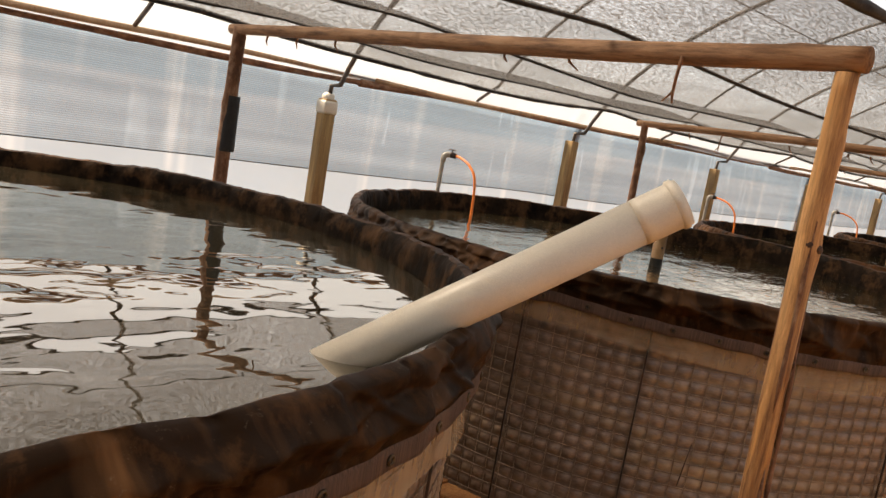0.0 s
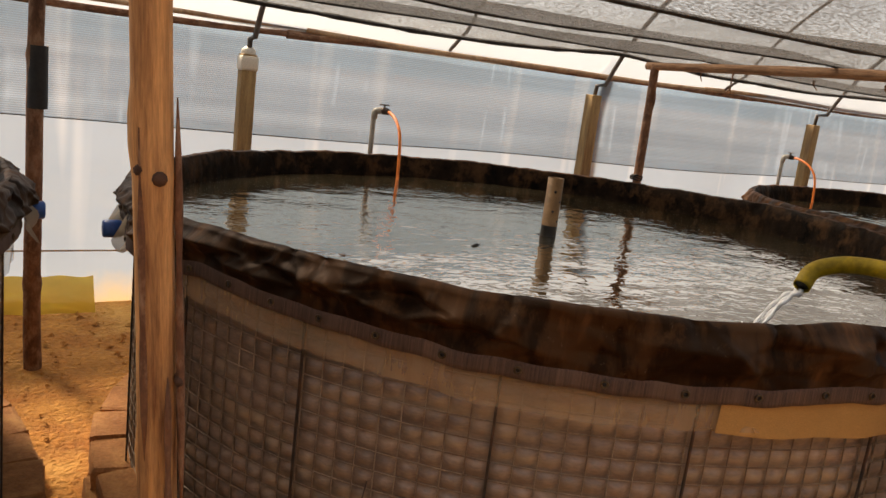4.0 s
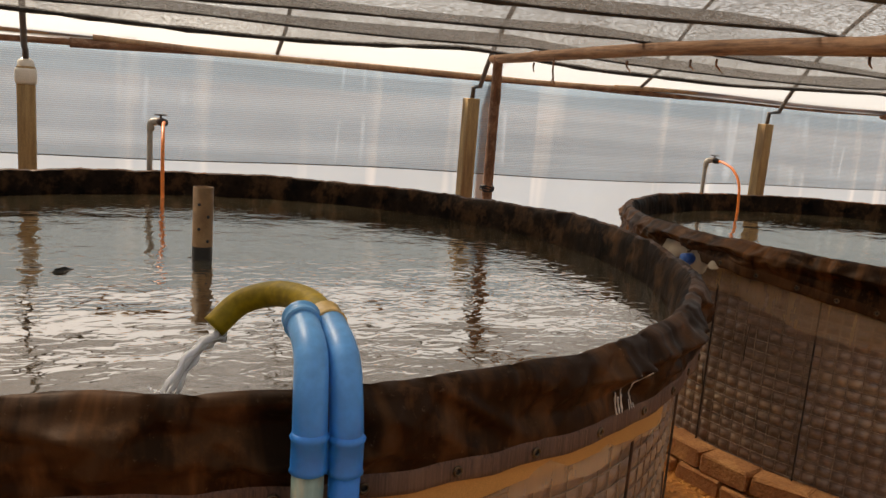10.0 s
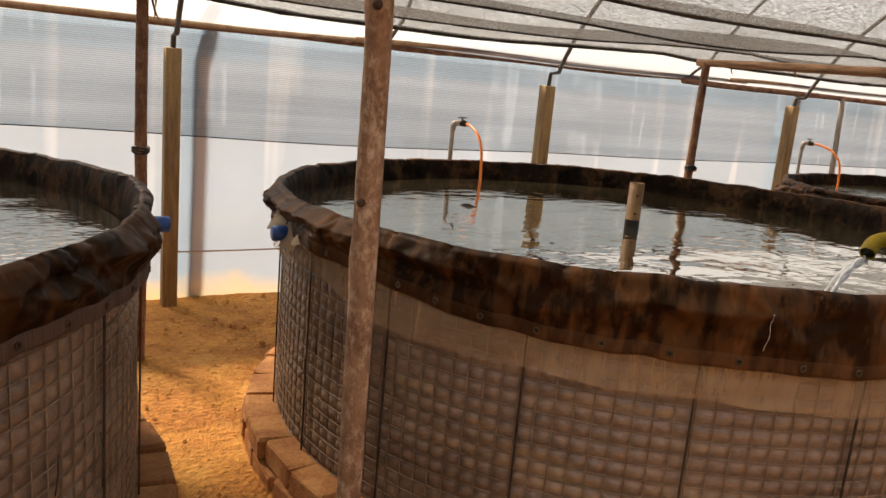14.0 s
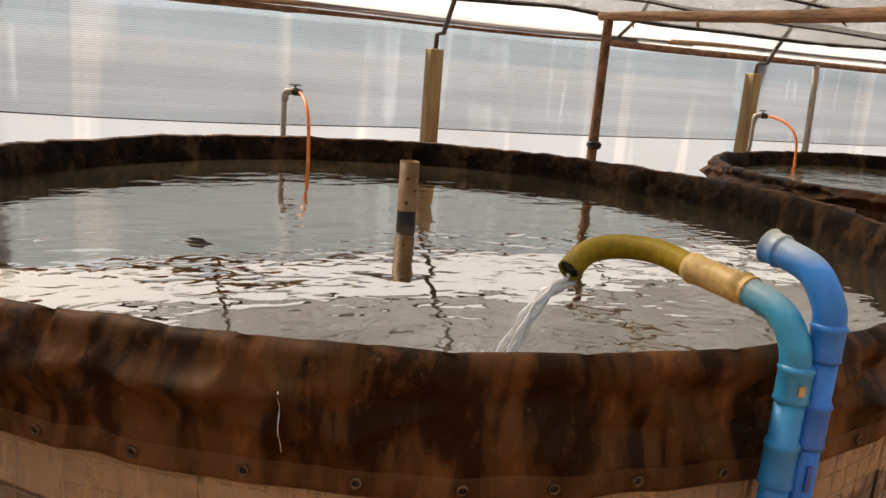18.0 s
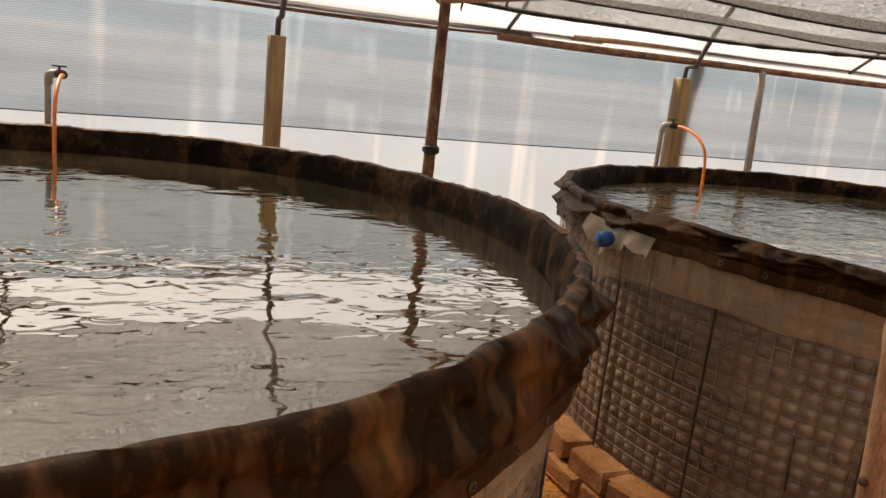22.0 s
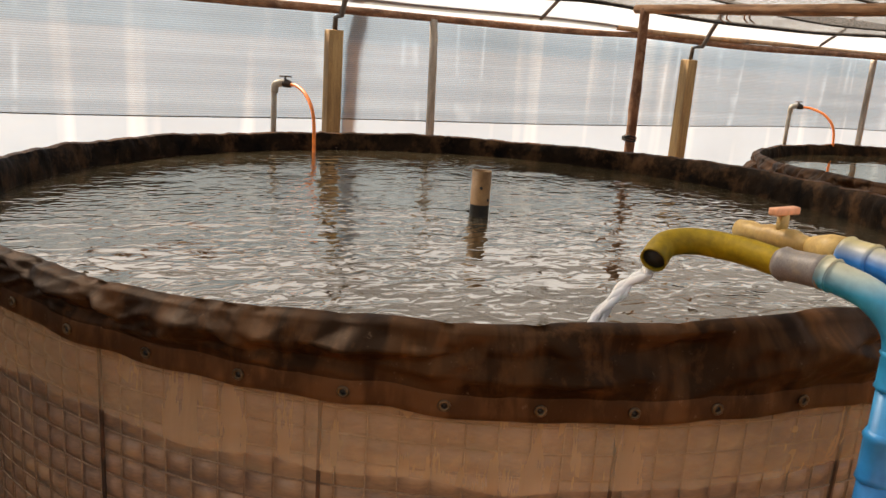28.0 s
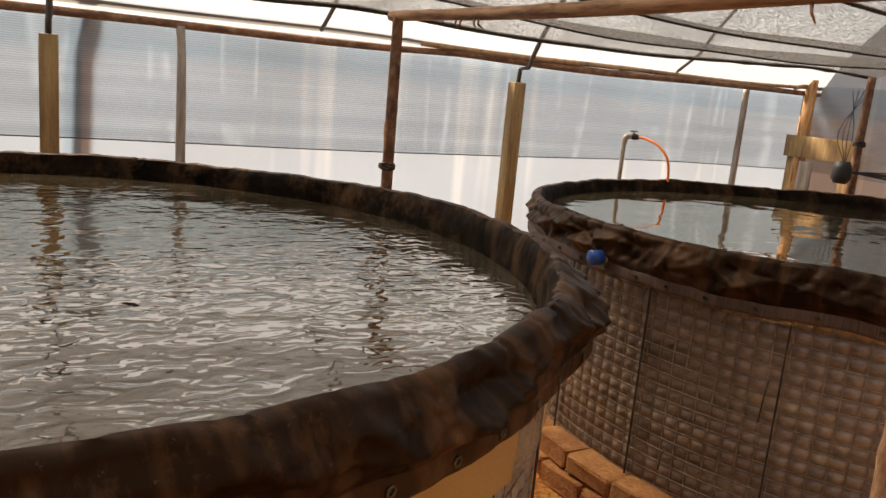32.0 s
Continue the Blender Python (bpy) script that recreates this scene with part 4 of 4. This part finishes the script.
        part("cap", tube([(sgn * (rad + 0.045), 0, zo), (sgn * (rad + 0.05), 0, zo), (sgn * (rad + 0.10), 0, zo), (sgn * (rad + 0.105), 0, zo)], [0.026, 0.031, 0.031, 0.026], 16), M_CAP, p, "blue screw cap")
        if i == 4 or sgn > 0 and i != 0:
            continue
        fl = []
        for u in range(29):
            a = (u - 14) * 0.0095 + (0 if sgn > 0 else math.pi)
            dd = 0.085 + 0.03 * math.sin(u * 0.31 + seed) + 0.012 * math.sin(u * 1.1)
            fl.append([((rad + 0.028 + (0.035 + 0.02 * math.sin(u * 0.75 + seed)) * v) * math.cos(a * (1 - 0.25 * v) if sgn > 0 else math.pi + (a - math.pi) * (1 - 0.25 * v)), (rad + 0.028 + (0.035 + 0.02 * math.sin(u * 0.75 + seed)) * v) * math.sin(a), zo + 0.06 - dd * v) for v in (0, 0.2, 0.4, 0.6, 0.8, 1)])
        part("loose_flap", grid(fl), M_FLAP, t, "crumpled white plastic flap round the outlet")
    # brick ring
    rnd = random.Random(seed)
    part("ring_footing", grid([[(q * math.cos(a), q * math.sin(a), z) for q, z in ((rad - 0.14, 0.13), (rad + 0.02, 0.12), (rad + 0.07, 0.09), (rad + 0.13, -0.03))] for a in [2 * math.pi * k / 120 for k in range(120)]], closed_u=True), M_EARTH, t, "clay packed under the bricks")
    nb = 44
    for course, (rr, zz) in enumerate(((rad + 0.02, 0.045), (rad + 0.005, 0.135))):
        for q in range(nb):
            a = 2 * math.pi * (q + 0.5 * course + rnd.uniform(-0.06, 0.06)) / nb
            ob = part("brick", rnd.choice(BRICKS), None, t)
            d = rr + rnd.uniform(-0.012, 0.012)
            ob.matrix_basis = pose(d * math.cos(a), d * math.sin(a), zz + rnd.uniform(-0.006, 0.006), rnd.uniform(-2, 2), rnd.uniform(-2, 2), math.degrees(a) + rnd.uniform(-3, 3))
    return t


# black disc that paints the shade within an eyelet
EYELET_SHADE = mesh_of(tube([(-0.002, 0, 0), (0.0, 0, 0)], 0.006, 8), "eyelet_hole", M_BLACK)
for i, (cx, cy, rad, rim, level) in enumerate(TANKS):
    tank(i, cx, cy, rad, rim, i + 1)


STRIKE = [None, (5.34, 1.41), (9.27, 1.38), (12.90, 1.33), None]


def waters():
    made = []
    for i, (cx, cy, rad, rim, level) in enumerate(TANKS):
        rows = []
        rnd = i * 3.1
        for q in range(1, 110):
            r = (rad - 0.05) * q / 109
            row = []
            for k in range(300):
                a = 2 * math.pi * k / 300
                x, y = r * math.cos(a), r * math.sin(a)
                h = 0.0025 * noise.noise((x * 2.2, y * 3.5, rnd)) + 0.001 * noise.noise((x * 7, y * 10, rnd))
                if STRIKE[i]:
                    d = math.hypot(x + cx - STRIKE[i][0], y + cy - STRIKE[i][1])
                    h += 0.0007 * math.sin(d * 60 + 3 * noise.noise((x * 5, y * 5, 0))) * math.exp(-d * 3) * min(1, d * 12)
                row.append((x, y, h))
            rows.append(row)
        bm = grid(rows, closed_v=True)
        bm.verts.ensure_lookup_table()
        bm.faces.new(bm.verts[:300])
        ob = part("water", bm, (M_WATER, M_RIPPLED, M_STIRRED, M_CHOPPY, M_WATER)[i])
        ob.location = (cx, cy, level)
        made.append(tagged(ob, "choppy murky grey-green water filling the tank" if i == 3 else "rippled murky grey-green water filling the tank", "water", kind="structure"))
    return made


WATERS = waters()


def stand_pipes():
    for (x, y, top, level) in ((5.595, 2.755, 1.34, 1.075), (9.635, 2.69, 1.285, 1.055), (13.58, 2.645, 1.243, 1.07)):
        t = thing("drain_standpipe", x, y, 0.14, "tan perforated plastic standpipe rising from the tank's middle", "pipe", "standpipes")
        h = top - 0.14
        part("pipe", hollow([(0, 0, 0), (0, 0, h * 0.5), (0, 0, h)], 0.036, 0.004, 20), M_STAND, t)
        part("wet_foot", tube([(0, 0, 0.2), (0, 0, level + 0.048 - 0.14)], 0.0366, 20, caps=False), M_WETPIPE, t, "dark wet foot of the pipe")
        for k in range(4):
            a = 4.2 + 0.9 * (k % 2)
            # solid black peg paints the shade of a drilled opening
            ob = part("hole", tube([(0.0, 0, 0), (0.0372, 0, 0)], 0.006, 8), M_BLACK, t)
            ob.matrix_basis = pose(0, 0, h - 0.06 - 0.045 * k, 0, 0, math.degrees(a))


stand_pipes()


def taps():
    for i, x in enumerate((5.58, 9.69, 13.40, 17.72)):
        top = (1.465, 1.405, 1.415, 1.405)[i]
        hx = (-0.035, -0.02, 0.05, 0.07)[i]
        t = thing("water_tap", x, 4.64, 0, "grey plastic riser with tap and orange hose", "tap", "taps behind the tanks")
        part("riser", tube([(-0.03, 0, -0.05), (-0.025, 0, top - 0.05), (-0.022, 0, top - 0.02)], 0.016, 10), M_GREY_PVC, t)
        part("elbow", tube(smooth_path([(-0.022, 0, top - 0.05), (-0.018, -0.005, top - 0.005), (0.02, -0.02, top + 0.004)], 5), 0.021, 10), M_GREY_PVC, t)
        valve = part("valve", tube([(0.01, -0.015, top + 0.004), (0.03, -0.03, top + 0.004), (0.055, -0.05, top), (0.06, -0.055, top)], [0.017, 0.024, 0.02, 0.014], 10), M_STEEL, t)
        part("lever", box(0.07, 0.014, 0.008, (0.03, -0.03, top + 0.042), 0.002), M_STEEL, valve)
        part("stem", tube([(0.03, -0.03, top), (0.03, -0.03, top + 0.042)], 0.006, 8), M_STEEL, valve)
        part("hose", tube(smooth_path([(0.05, -0.045, top), (0.05 + hx * 0.4, -0.12, top - 0.005), (0.05 + hx * 0.75, -0.24, top - 0.05), (0.05 + hx, -0.325, top - 0.16), (0.05 + hx, -0.35, 1.0)], 8), 0.0098, 10), M_ORANGE, t, "orange gas hose")


taps()


def ring(name, a, b, r, mt, parent, label=""):
    """A socket collar from a to b with raised lips."""
    a, b = Vector(a), Vector(b)
    d = b - a
    return part(name, tube([a, a + d * 0.04, a + d * 0.14, a + d * 0.80, a + d * 0.88, b], [r, r + 0.005, r + 0.003, r + 0.003, r + 0.006, r + 0.001], 18), mt, parent, label)


def bend(name, pts, r, mt, parent, label="", steps=8):
    return part(name, tube(smooth_path(pts, steps), r, 18), mt, parent, label)


PR = 0.0255


# ---- fill pipes and spare pipes ----
def riser(t, low, sock, top, mark=None):
    part("riser", tube([(0, 0, -0.2), (0, 0, 0.5), (0, 0, top - 0.02)], PR, 18), low, t)
    ring("socket", (0, 0, top - 0.06), (0, 0, top + 0.008), PR, sock, t)
    ring("lower_socket", (0, 0, top - 0.22), (0, 0, top - 0.13), PR, sock, t)
    if mark:
        part("print_bar", box(0.012, 0.004, 0.05, (-0.012, -PR - 0.0005, top - 0.27), 0.001), M_CAP, t, "dark printed bar")


def spout(t, start, bendpts, end, stripe):
    """The olive elbow past the bend, with its grey and yellow couplings."""
    ring("coupling", start[0], start[1], PR, stripe, t, "sun-yellowed coupling")
    pts = smooth_path(bendpts, 8)
    part("spout", hollow(pts, PR, 0.003, 18), M_OLIVE, t, "olive algae-stained spout elbow")
    # black plug stands for the shade in the spout's mouth
    part("inside", tube([pts[-4] * 0.4 + pts[-3] * 0.6, pts[-2]], PR - 0.004, 14), M_BLACK, t, "black plug painting the shade inside the spout")


def pipes_b():
    t = thing("spare_pipe", 5.505, 0.905, 0, "blue swept pipe end on a faded green riser", "pipe", "spare pipes")
    riser(t, M_FADED, M_BLUE, 1.195)
    part("orange_strip", tube([(0.010, -PR + 0.0035, 0.05), (0.009, -PR + 0.003, 0.6), (0.012, -PR + 0.0035, 0.965)], [0.008, 0.010, 0.007], 8), M_STRIP, t, "orange strip down the riser")
    bend("swept_bend", [(0, 0, 1.19), (0.002, 0.012, 1.25), (0.012, 0.06, 1.31), (0.02, 0.15, 1.335)], PR + 0.002, M_BLUE, t)
    ring("lip", (0.018, 0.135, 1.333), (0.022, 0.165, 1.337), PR + 0.002, M_BLUE, t)
    f = thing("fill_pipe", 5.565, 0.905, 0, "blue fill pipe with an olive running spout", "pipe", "fill pipes")
    riser(f, M_BLUE, M_BLUE, 1.185)
    bend("swept_bend", [(0, 0, 1.18), (0.0, 0.012, 1.24), (0.006, 0.06, 1.30), (0.012, 0.16, 1.325)], PR + 0.002, M_BLUE, f)
    spout(f, ((0.011, 0.15, 1.324), (0.012, 0.20, 1.327)), [(0.012, 0.19, 1.327), (0.004, 0.30, 1.331), (-0.035, 0.39, 1.320), (-0.090, 0.440, 1.290), (-0.142, 0.434, 1.244)], None, M_SAND)
    k = thing("timber_offcut", 5.635, 0.825, 1.02, "short sawn timber offcut tied to the pipes", "offcut")
    part("block", box(0.10, 0.03, 0.04, (0, 0, 0), 0.003), M_TIMBER, k)
    k.matrix_world = pose(5.62, 0.88, 1.035, 0, -25, 10)
    s = thing("offcut_stake", 5.665, 0.905, 0, "rough sawn stake beside the pipes", "stake")
    part("stick", box(0.03, 0.03, 1.1, (0, 0, 0.5), 0.004), M_TIMBER, s)


def pipes_c():
    f = thing("fill_pipe", 9.59, 0.89, 0.03, "teal fill pipe with an olive running spout", "pipe", "fill pipes")
    riser(f, M_TEAL, M_TEAL, 1.165, True)
    part("tape_mark", box(0.012, 0.004, 0.018, (-0.012, -PR - 0.003, 1.135), 0.001), M_SAND, f, "yellow tape mark")
    bend("swept_bend", [(0, 0, 1.15), (-0.001, 0.012, 1.205), (-0.005, 0.05, 1.250), (-0.010, 0.125, 1.268)], PR + 0.001, M_TEAL, f)
    ring("seam", (-0.0095, 0.115, 1.266), (-0.0105, 0.135, 1.269), PR, M_SAND, f)
    spout(f, ((-0.015, 0.13, 1.268), (-0.028, 0.255, 1.277)), [(-0.027, 0.245, 1.276), (-0.040, 0.335, 1.286), (-0.082, 0.408, 1.280), (-0.138, 0.434, 1.262), (-0.190, 0.418, 1.230)], None, M_SAND)
    s = thing("spare_pipe", 9.641, 0.882, 0.03, "bright blue pipe with an open swept end", "pipe", "spare pipes")
    riser(s, M_BLUE, M_PALEBLUE, 1.238, True)
    bend("swept_bend", [(0, 0, 1.235), (0, 0.010, 1.275), (-0.002, 0.050, 1.322), (-0.005, 0.125, 1.342)], PR + 0.002, M_PALEBLUE, s)
    ring("lip", (-0.005, 0.118, 1.340), (-0.007, 0.150, 1.345), PR + 0.002, M_PALEBLUE, s)
    # black disc painted as the shaded opening; the bend itself is closed
    part("throat", tube([(-0.0068, 0.146, 1.3445), (-0.0071, 0.1512, 1.3452)], PR - 0.003, 16), M_BLACK, s, "black disc painting the shade in the pipe's mouth")


def pipes_d():
    f = thing("fill_pipe", 13.262, 0.82, 0.10, "teal fill pipe with an olive running spout", "pipe", "fill pipes", 3.4)
    riser(f, M_DRYTEAL, M_DRYTEAL, 1.155)
    bend("swept_bend", [(0, 0, 1.14), (-0.004, 0.012, 1.195), (-0.018, 0.055, 1.238), (-0.022, 0.13, 1.254)], PR + 0.001, M_DRYTEAL, f)
    ring("seam", (-0.022, 0.12, 1.253), (-0.022, 0.14, 1.255), PR, M_DRYTEAL, f)
    spout(f, ((-0.022, 0.135, 1.254), (-0.02, 0.225, 1.247)), [(-0.02, 0.215, 1.247), (-0.03, 0.30, 1.252), (-0.06, 0.375, 1.252), (-0.108, 0.405, 1.243), (-0.158, 0.388, 1.220)], None, M_COUPLE)
    s = thing("valve_pipe", 13.322, 0.80, 0.10, "bright blue pipe with a yellowed shut valve", "pipe", "spare pipes", 5.0)
    riser(s, M_DRYBLUE, M_DRYBLUE, 1.165)
    bend("swept_bend", [(0, 0, 1.16), (0.0, 0.012, 1.21), (0.004, 0.06, 1.257), (0.014, 0.14, 1.272)], PR + 0.002, M_DRYBLUE, s)
    ring("socket", (0.013, 0.13, 1.271), (0.020, 0.19, 1.272), PR + 0.002, M_DRYBLUE, s)
    part("reducer", tube([(0.020, 0.185, 1.272), (0.025, 0.22, 1.270), (0.030, 0.25, 1.268), (0.032, 0.262, 1.267)], [PR + 0.004, PR + 0.004, PR - 0.004, PR - 0.008], 18), M_SAND, s, "yellowed reducer")
    v = part("valve_body", tube([(0.031, 0.26, 1.267), (0.034, 0.28, 1.266), (0.037, 0.30, 1.265), (0.040, 0.33, 1.264), (0.043, 0.35, 1.263), (0.047, 0.38, 1.262), (0.049, 0.40, 1.261), (0.052, 0.43, 1.26)], [0.016, 0.018, 0.024, 0.021, 0.025, 0.018, 0.022, 0.020], 16), M_SAND, s, "yellowed ball valve")
    part("stem", tube([(0.040, 0.33, 1.27), (0.040, 0.33, 1.312)], 0.011, 12), M_SAND, v)
    part("handle", box(0.075, 0.020, 0.015, (0.040, 0.33, 1.318), 0.004), M_PINK, v, "pale orange handle")


pipes_b()
pipes_c()
pipes_d()


def jet(x, y, z, drop, yaw):
    t = thing("water_stream", x, y, z, "clear broken stream of water falling from the spout", "water stream", "streams from the spouts")
    t.rotation_euler = (0, 0, radians(yaw))
    rnd = random.Random(int(x * 10))
    for k in range(7):
        pts, rr = [], []
        oy, oz, sp = rnd.uniform(-0.013, 0.013), rnd.uniform(-0.018, 0.0), rnd.uniform(0.85, 1.15)
        tend = math.sqrt((drop + oz) / 4.9)
        for i in range(19):
            tt = tend * i / 18
            pts.append((-0.75 * sp * tt + 0.02 - 0.02 * (i == 0) + 0.003 * math.sin(i * 1.3 + k), oy * (1 + tt * 2) + 0.003 * math.sin(i * 1.1 + 2 * k), oz - 4.9 * tt * tt))
            rr.append(0.0065 * (1 - 0.3 * i / 18) * (1 + 0.4 * math.sin(i * 1.4 + 2 * k)))
        part("strand", tube(pts, rr, 8), M_JET, t)
    for k in range(10):
        a = rnd.uniform(0, 6.28)
        q = rnd.uniform(0.01, 0.05)
        s = rnd.uniform(0.002, 0.004)
        bm = bmesh.new()
        bmesh.ops.create_icosphere(bm, subdivisions=1, radius=s)
        ob = part("droplet", bm, M_JET, t)
        ob.location = (-0.75 * tend + q * math.cos(a), q * math.sin(a), -drop + rnd.uniform(0.005, 0.035))
    return t


JETS = [jet(5.432, 1.353, 1.228, 0.153, -18), jet(9.411, 1.325, 1.245, 0.190, -14), jet(13.083, 1.22, 1.298, 0.238, -16)]


# ---- fish that break the surface ----
FISH_AT = [(12.55, 1.75, 1.06, 40), (12.80, 2.45, 1.06, 120), (13.95, 2.15, 1.06, -30), (12.95, 3.10, 1.06, 200), (13.30, 1.62, 1.06, 75), (14.35, 3.05, 1.06, 10),
           (8.70, 2.85, 1.055, 60), (8.90, 2.45, 1.055, 150), (5.15, 2.60, 1.075, 30), (9.05, 3.30, 1.055, -40)]


def fish(x, y, level, yaw):
    """A small dark fish, its back just out of the water."""
    t = thing("fish", x, y, level, "small dark fish breaking the tank's surface", "fish", "fish at the surface", yaw)
    rows = []
    for i in range(15):
        u = i / 14
        r = 0.020 * math.sin(math.pi * min(1.0, 0.06 + u * 0.92)) ** 0.7
        rows.append([(0.075 - 0.16 * u, 0.62 * r * math.cos(a), 1.15 * r * math.sin(a) - 0.0165) for a in [2 * math.pi * k / 12 for k in range(12)]])
    part("body", grid(rows, closed_v=True), M_FISH, t)
    bm = bmesh.new()
    for side in (1, -1):
        pts = [(0.030, 0.0005 * side, 0.001), (0.005, 0.0005 * side, 0.013), (-0.030, 0.0005 * side, 0.010), (-0.048, 0.0005 * side, -0.004)]
        bm.faces.new([bm.verts.new(p) for p in (pts if side > 0 else pts[::-1])])
    part("dorsal_fin", bm, M_FISH, t, smooth=False)
    tail = grid([[(-0.080, -0.0015, -0.018), (-0.080, 0.0015, -0.018)], [(-0.108, -0.001, 0.002), (-0.108, 0.001, 0.002)], [(-0.100, -0.001, -0.018), (-0.100, 0.001, -0.018)], [(-0.108, -0.001, -0.038), (-0.108, 0.001, -0.038)]], closed_u=True)
    part("tail", tail, M_FISH, t)
    return t


SHOAL = [fish(*p) for p in FISH_AT]


# ---- the sloping pipe in the first tank ----
def slanted_pipe():
    t = thing("drain_pipe", 0, 0, 0, "cream plastic pipe leaning out of the tank over its rim", "pipe")
    a, b = Vector((2.36, 1.762, 1.02)), Vector((2.895, 1.165, 1.597))
    d = (b - a).normalized()
    part("barrel", hollow([a, a + (b - a) * 0.5, b - d * 0.09], 0.0480, 0.004, 24), M_PVC, t)
    part("socket_end", hollow([b - d * 0.10, b - d * 0.085, b - d * 0.012, b - d * 0.01, b], 0.0490, 0.004, 24), M_PVC, t)
    part("bead", tube([b - d * 0.022, b - d * 0.018, b - d * 0.008, b - d * 0.004], [0.0490, 0.0535, 0.0535, 0.0490], 24, caps=False), M_PVC, t)


slanted_pipe()


# ---- far end of the tunnel ----
def far_corner():
    t = thing("notice_board", 20.30, 4.95, 0, "sawn boards nailed across posts in the tunnel corner", "boards")
    part("board", box(0.03, 0.75, 0.20, (0, 0, 1.38), 0.004), M_TIMBER, t)
    for y in (0.28, -0.3):
        part("leg", box(0.04, 0.16, 1.35, (0.045, y, 0.65), 0.004), M_TIMBER, t)
    part("inset", box(0.02, 0.14, 0.5, (-0.03, 0.1, 1.0), 0.004), M_GREY_WOOD, t)
    c = thing("corner_post", 20.36, 5.2, 0, "pale peeling corner post of the tunnel", "post")
    part("shaft", gnarled(2.0, 0.06, 0.05, 61, 0.02, 8), M_POLE, c)
    p = thing("wall_stake", 19.62, 5.30, 0, "slim pale stake against the film wall", "stake")
    part("stick", gnarled(1.86, 0.03, 0.028, 62, 0.01, 4), M_GREY_WOOD, p)
    n = thing("net_bundle", 19.42, 4.08, 1.27, "black net gathered and tied round the pole", "net bundle")
    part("knot", tube([(0, 0, -0.09), (0, 0, -0.05), (0, 0, 0.03), (0, 0, 0.08)], [0.05, 0.075, 0.07, 0.05], 14), M_BLACK, n)
    rnd = random.Random(8)
    for k in range(12):
        e = rnd.uniform(-0.05, 0.28)
        part("strand", tube(smooth_path([(0.03, -0.03, 0), (0.3, -0.5, e * 0.35 - 0.03), (0.75, -1.2, e)], 6), 0.005, 5), M_BLACK, n)
    for k in range(4):
        part("wire", tube(smooth_path([(0.02, 0.0, 0.05), (0.05 - 0.03 * k, 0.02 * k, 0.3), (0.04 * k - 0.05, -0.02 * k, 0.62)], 6), 0.003, 5), M_BLACK, n)


far_corner()


def yellow_sheet():
    # strip added to give the foot of the wall its yellow tone
    rows = []
    for i in range(40):
        x = 3.05 + 0.95 * i / 39
        rows.append([(x, 5.30 - 0.16 * j / 10 + 0.035 * noise.noise((x * 7, j * 0.5, 3)), 0.20 * (1 - j / 10.0) ** 1.2 + 0.03 * noise.noise((x * 5, j * 0.4, 1)) * (1 - j / 10) + 0.012) for j in range(11)])
    tagged(part("yellow_sheet", grid(rows), M_YELLOWFILM), "crumpled yellow strip added for the wall foot's yellow tone", "plastic sheet")
    t = thing("rope", 0, 5.36, 0, "thin rope along the lower film wall", "rope")
    part("cord", tube([(X0 + 0.4 * i, 0.01 * math.sin(i), 0.36 + 0.02 * noise.noise((i * 0.3, 0, 0))) for i in range(66)], 0.006, 6), M_RAIL, t)


yellow_sheet()


# ---- loose crumbs of earth ----
def crumbs():
    rnd = random.Random(21)
    bm = bmesh.new()
    for _ in range(11000):
        x, y = rnd.uniform(0, 19), rnd.choice((rnd.uniform(0.2, 1.0), rnd.uniform(3.4, 5.3), rnd.uniform(1.0, 5.3)))
        if any(math.hypot(x - c[0], y - c[1]) < c[2] + 0.14 for c in TANKS):
            continue
        s = rnd.uniform(0.003, 0.014) * (1.9 if y > 4.3 and rnd.random() < 0.3 else 1)
        o = Vector((x, y, 0.015 * noise.noise((x * 1.7, y * 1.7, 0)) + s * 0.2))
        vs = [bm.verts.new(o + Vector(p) * s * rnd.uniform(0.7, 1.2)) for p in ((1, 0, 0), (0, 1, 0), (-1, 0, 0), (0, -1, 0), (0.1, 0.1, 0.8))]
        for k in range(4):
            bm.faces.new((vs[k], vs[(k + 1) % 4], vs[4]))
    tagged(part("earth_crumbs", bm, M_EARTH, smooth=False), "loose clods and crumbs of red earth", "clods", kind="stuff")


crumbs()


# ---- what moves ----
def motions():
    for i, w in enumerate(WATERS):
        swing = (1.2, 2.2, 2.2, 3.0, 0.8)[i]
        base = w.location.copy()
        walk(w, [(t * 0.8, pose(base.x + 0.006 * math.sin(t * 1.3 + i), base.y + 0.006 * math.cos(t * 1.1 + i), base.z + 0.0015 * math.sin(t * 2.1 + i), 0, 0, swing * math.sin(t * 0.9 + i))) for t in range(41)])
    for i, (fx, fy, fz, yaw) in enumerate(FISH_AT):
        a = radians(yaw)
        rows = []
        for k in range(33):
            d = 0.10 * math.sin(k * 0.35 + i * 1.9)
            rows.append((k * 1.0, pose(fx + d * math.cos(a), fy + d * math.sin(a), fz - 0.006 + 0.008 * math.sin(k * 0.9 + i * 2.3), 0, 3 * math.sin(k * 0.7 + i), yaw + 14 * math.sin(k * 0.5 + i))))
        walk(SHOAL[i], rows)
    for i, j in enumerate(JETS):
        base, yaw = j.location.copy(), math.degrees(j.rotation_euler.z)
        walk(j, [(t * 0.25, pose(*base, 2.0 * math.sin(t * 2.3 + i), 2.5 * math.sin(t * 1.7 + i), yaw + 4.0 * math.sin(t * 1.1 + i))) for t in range(129)])


motions()
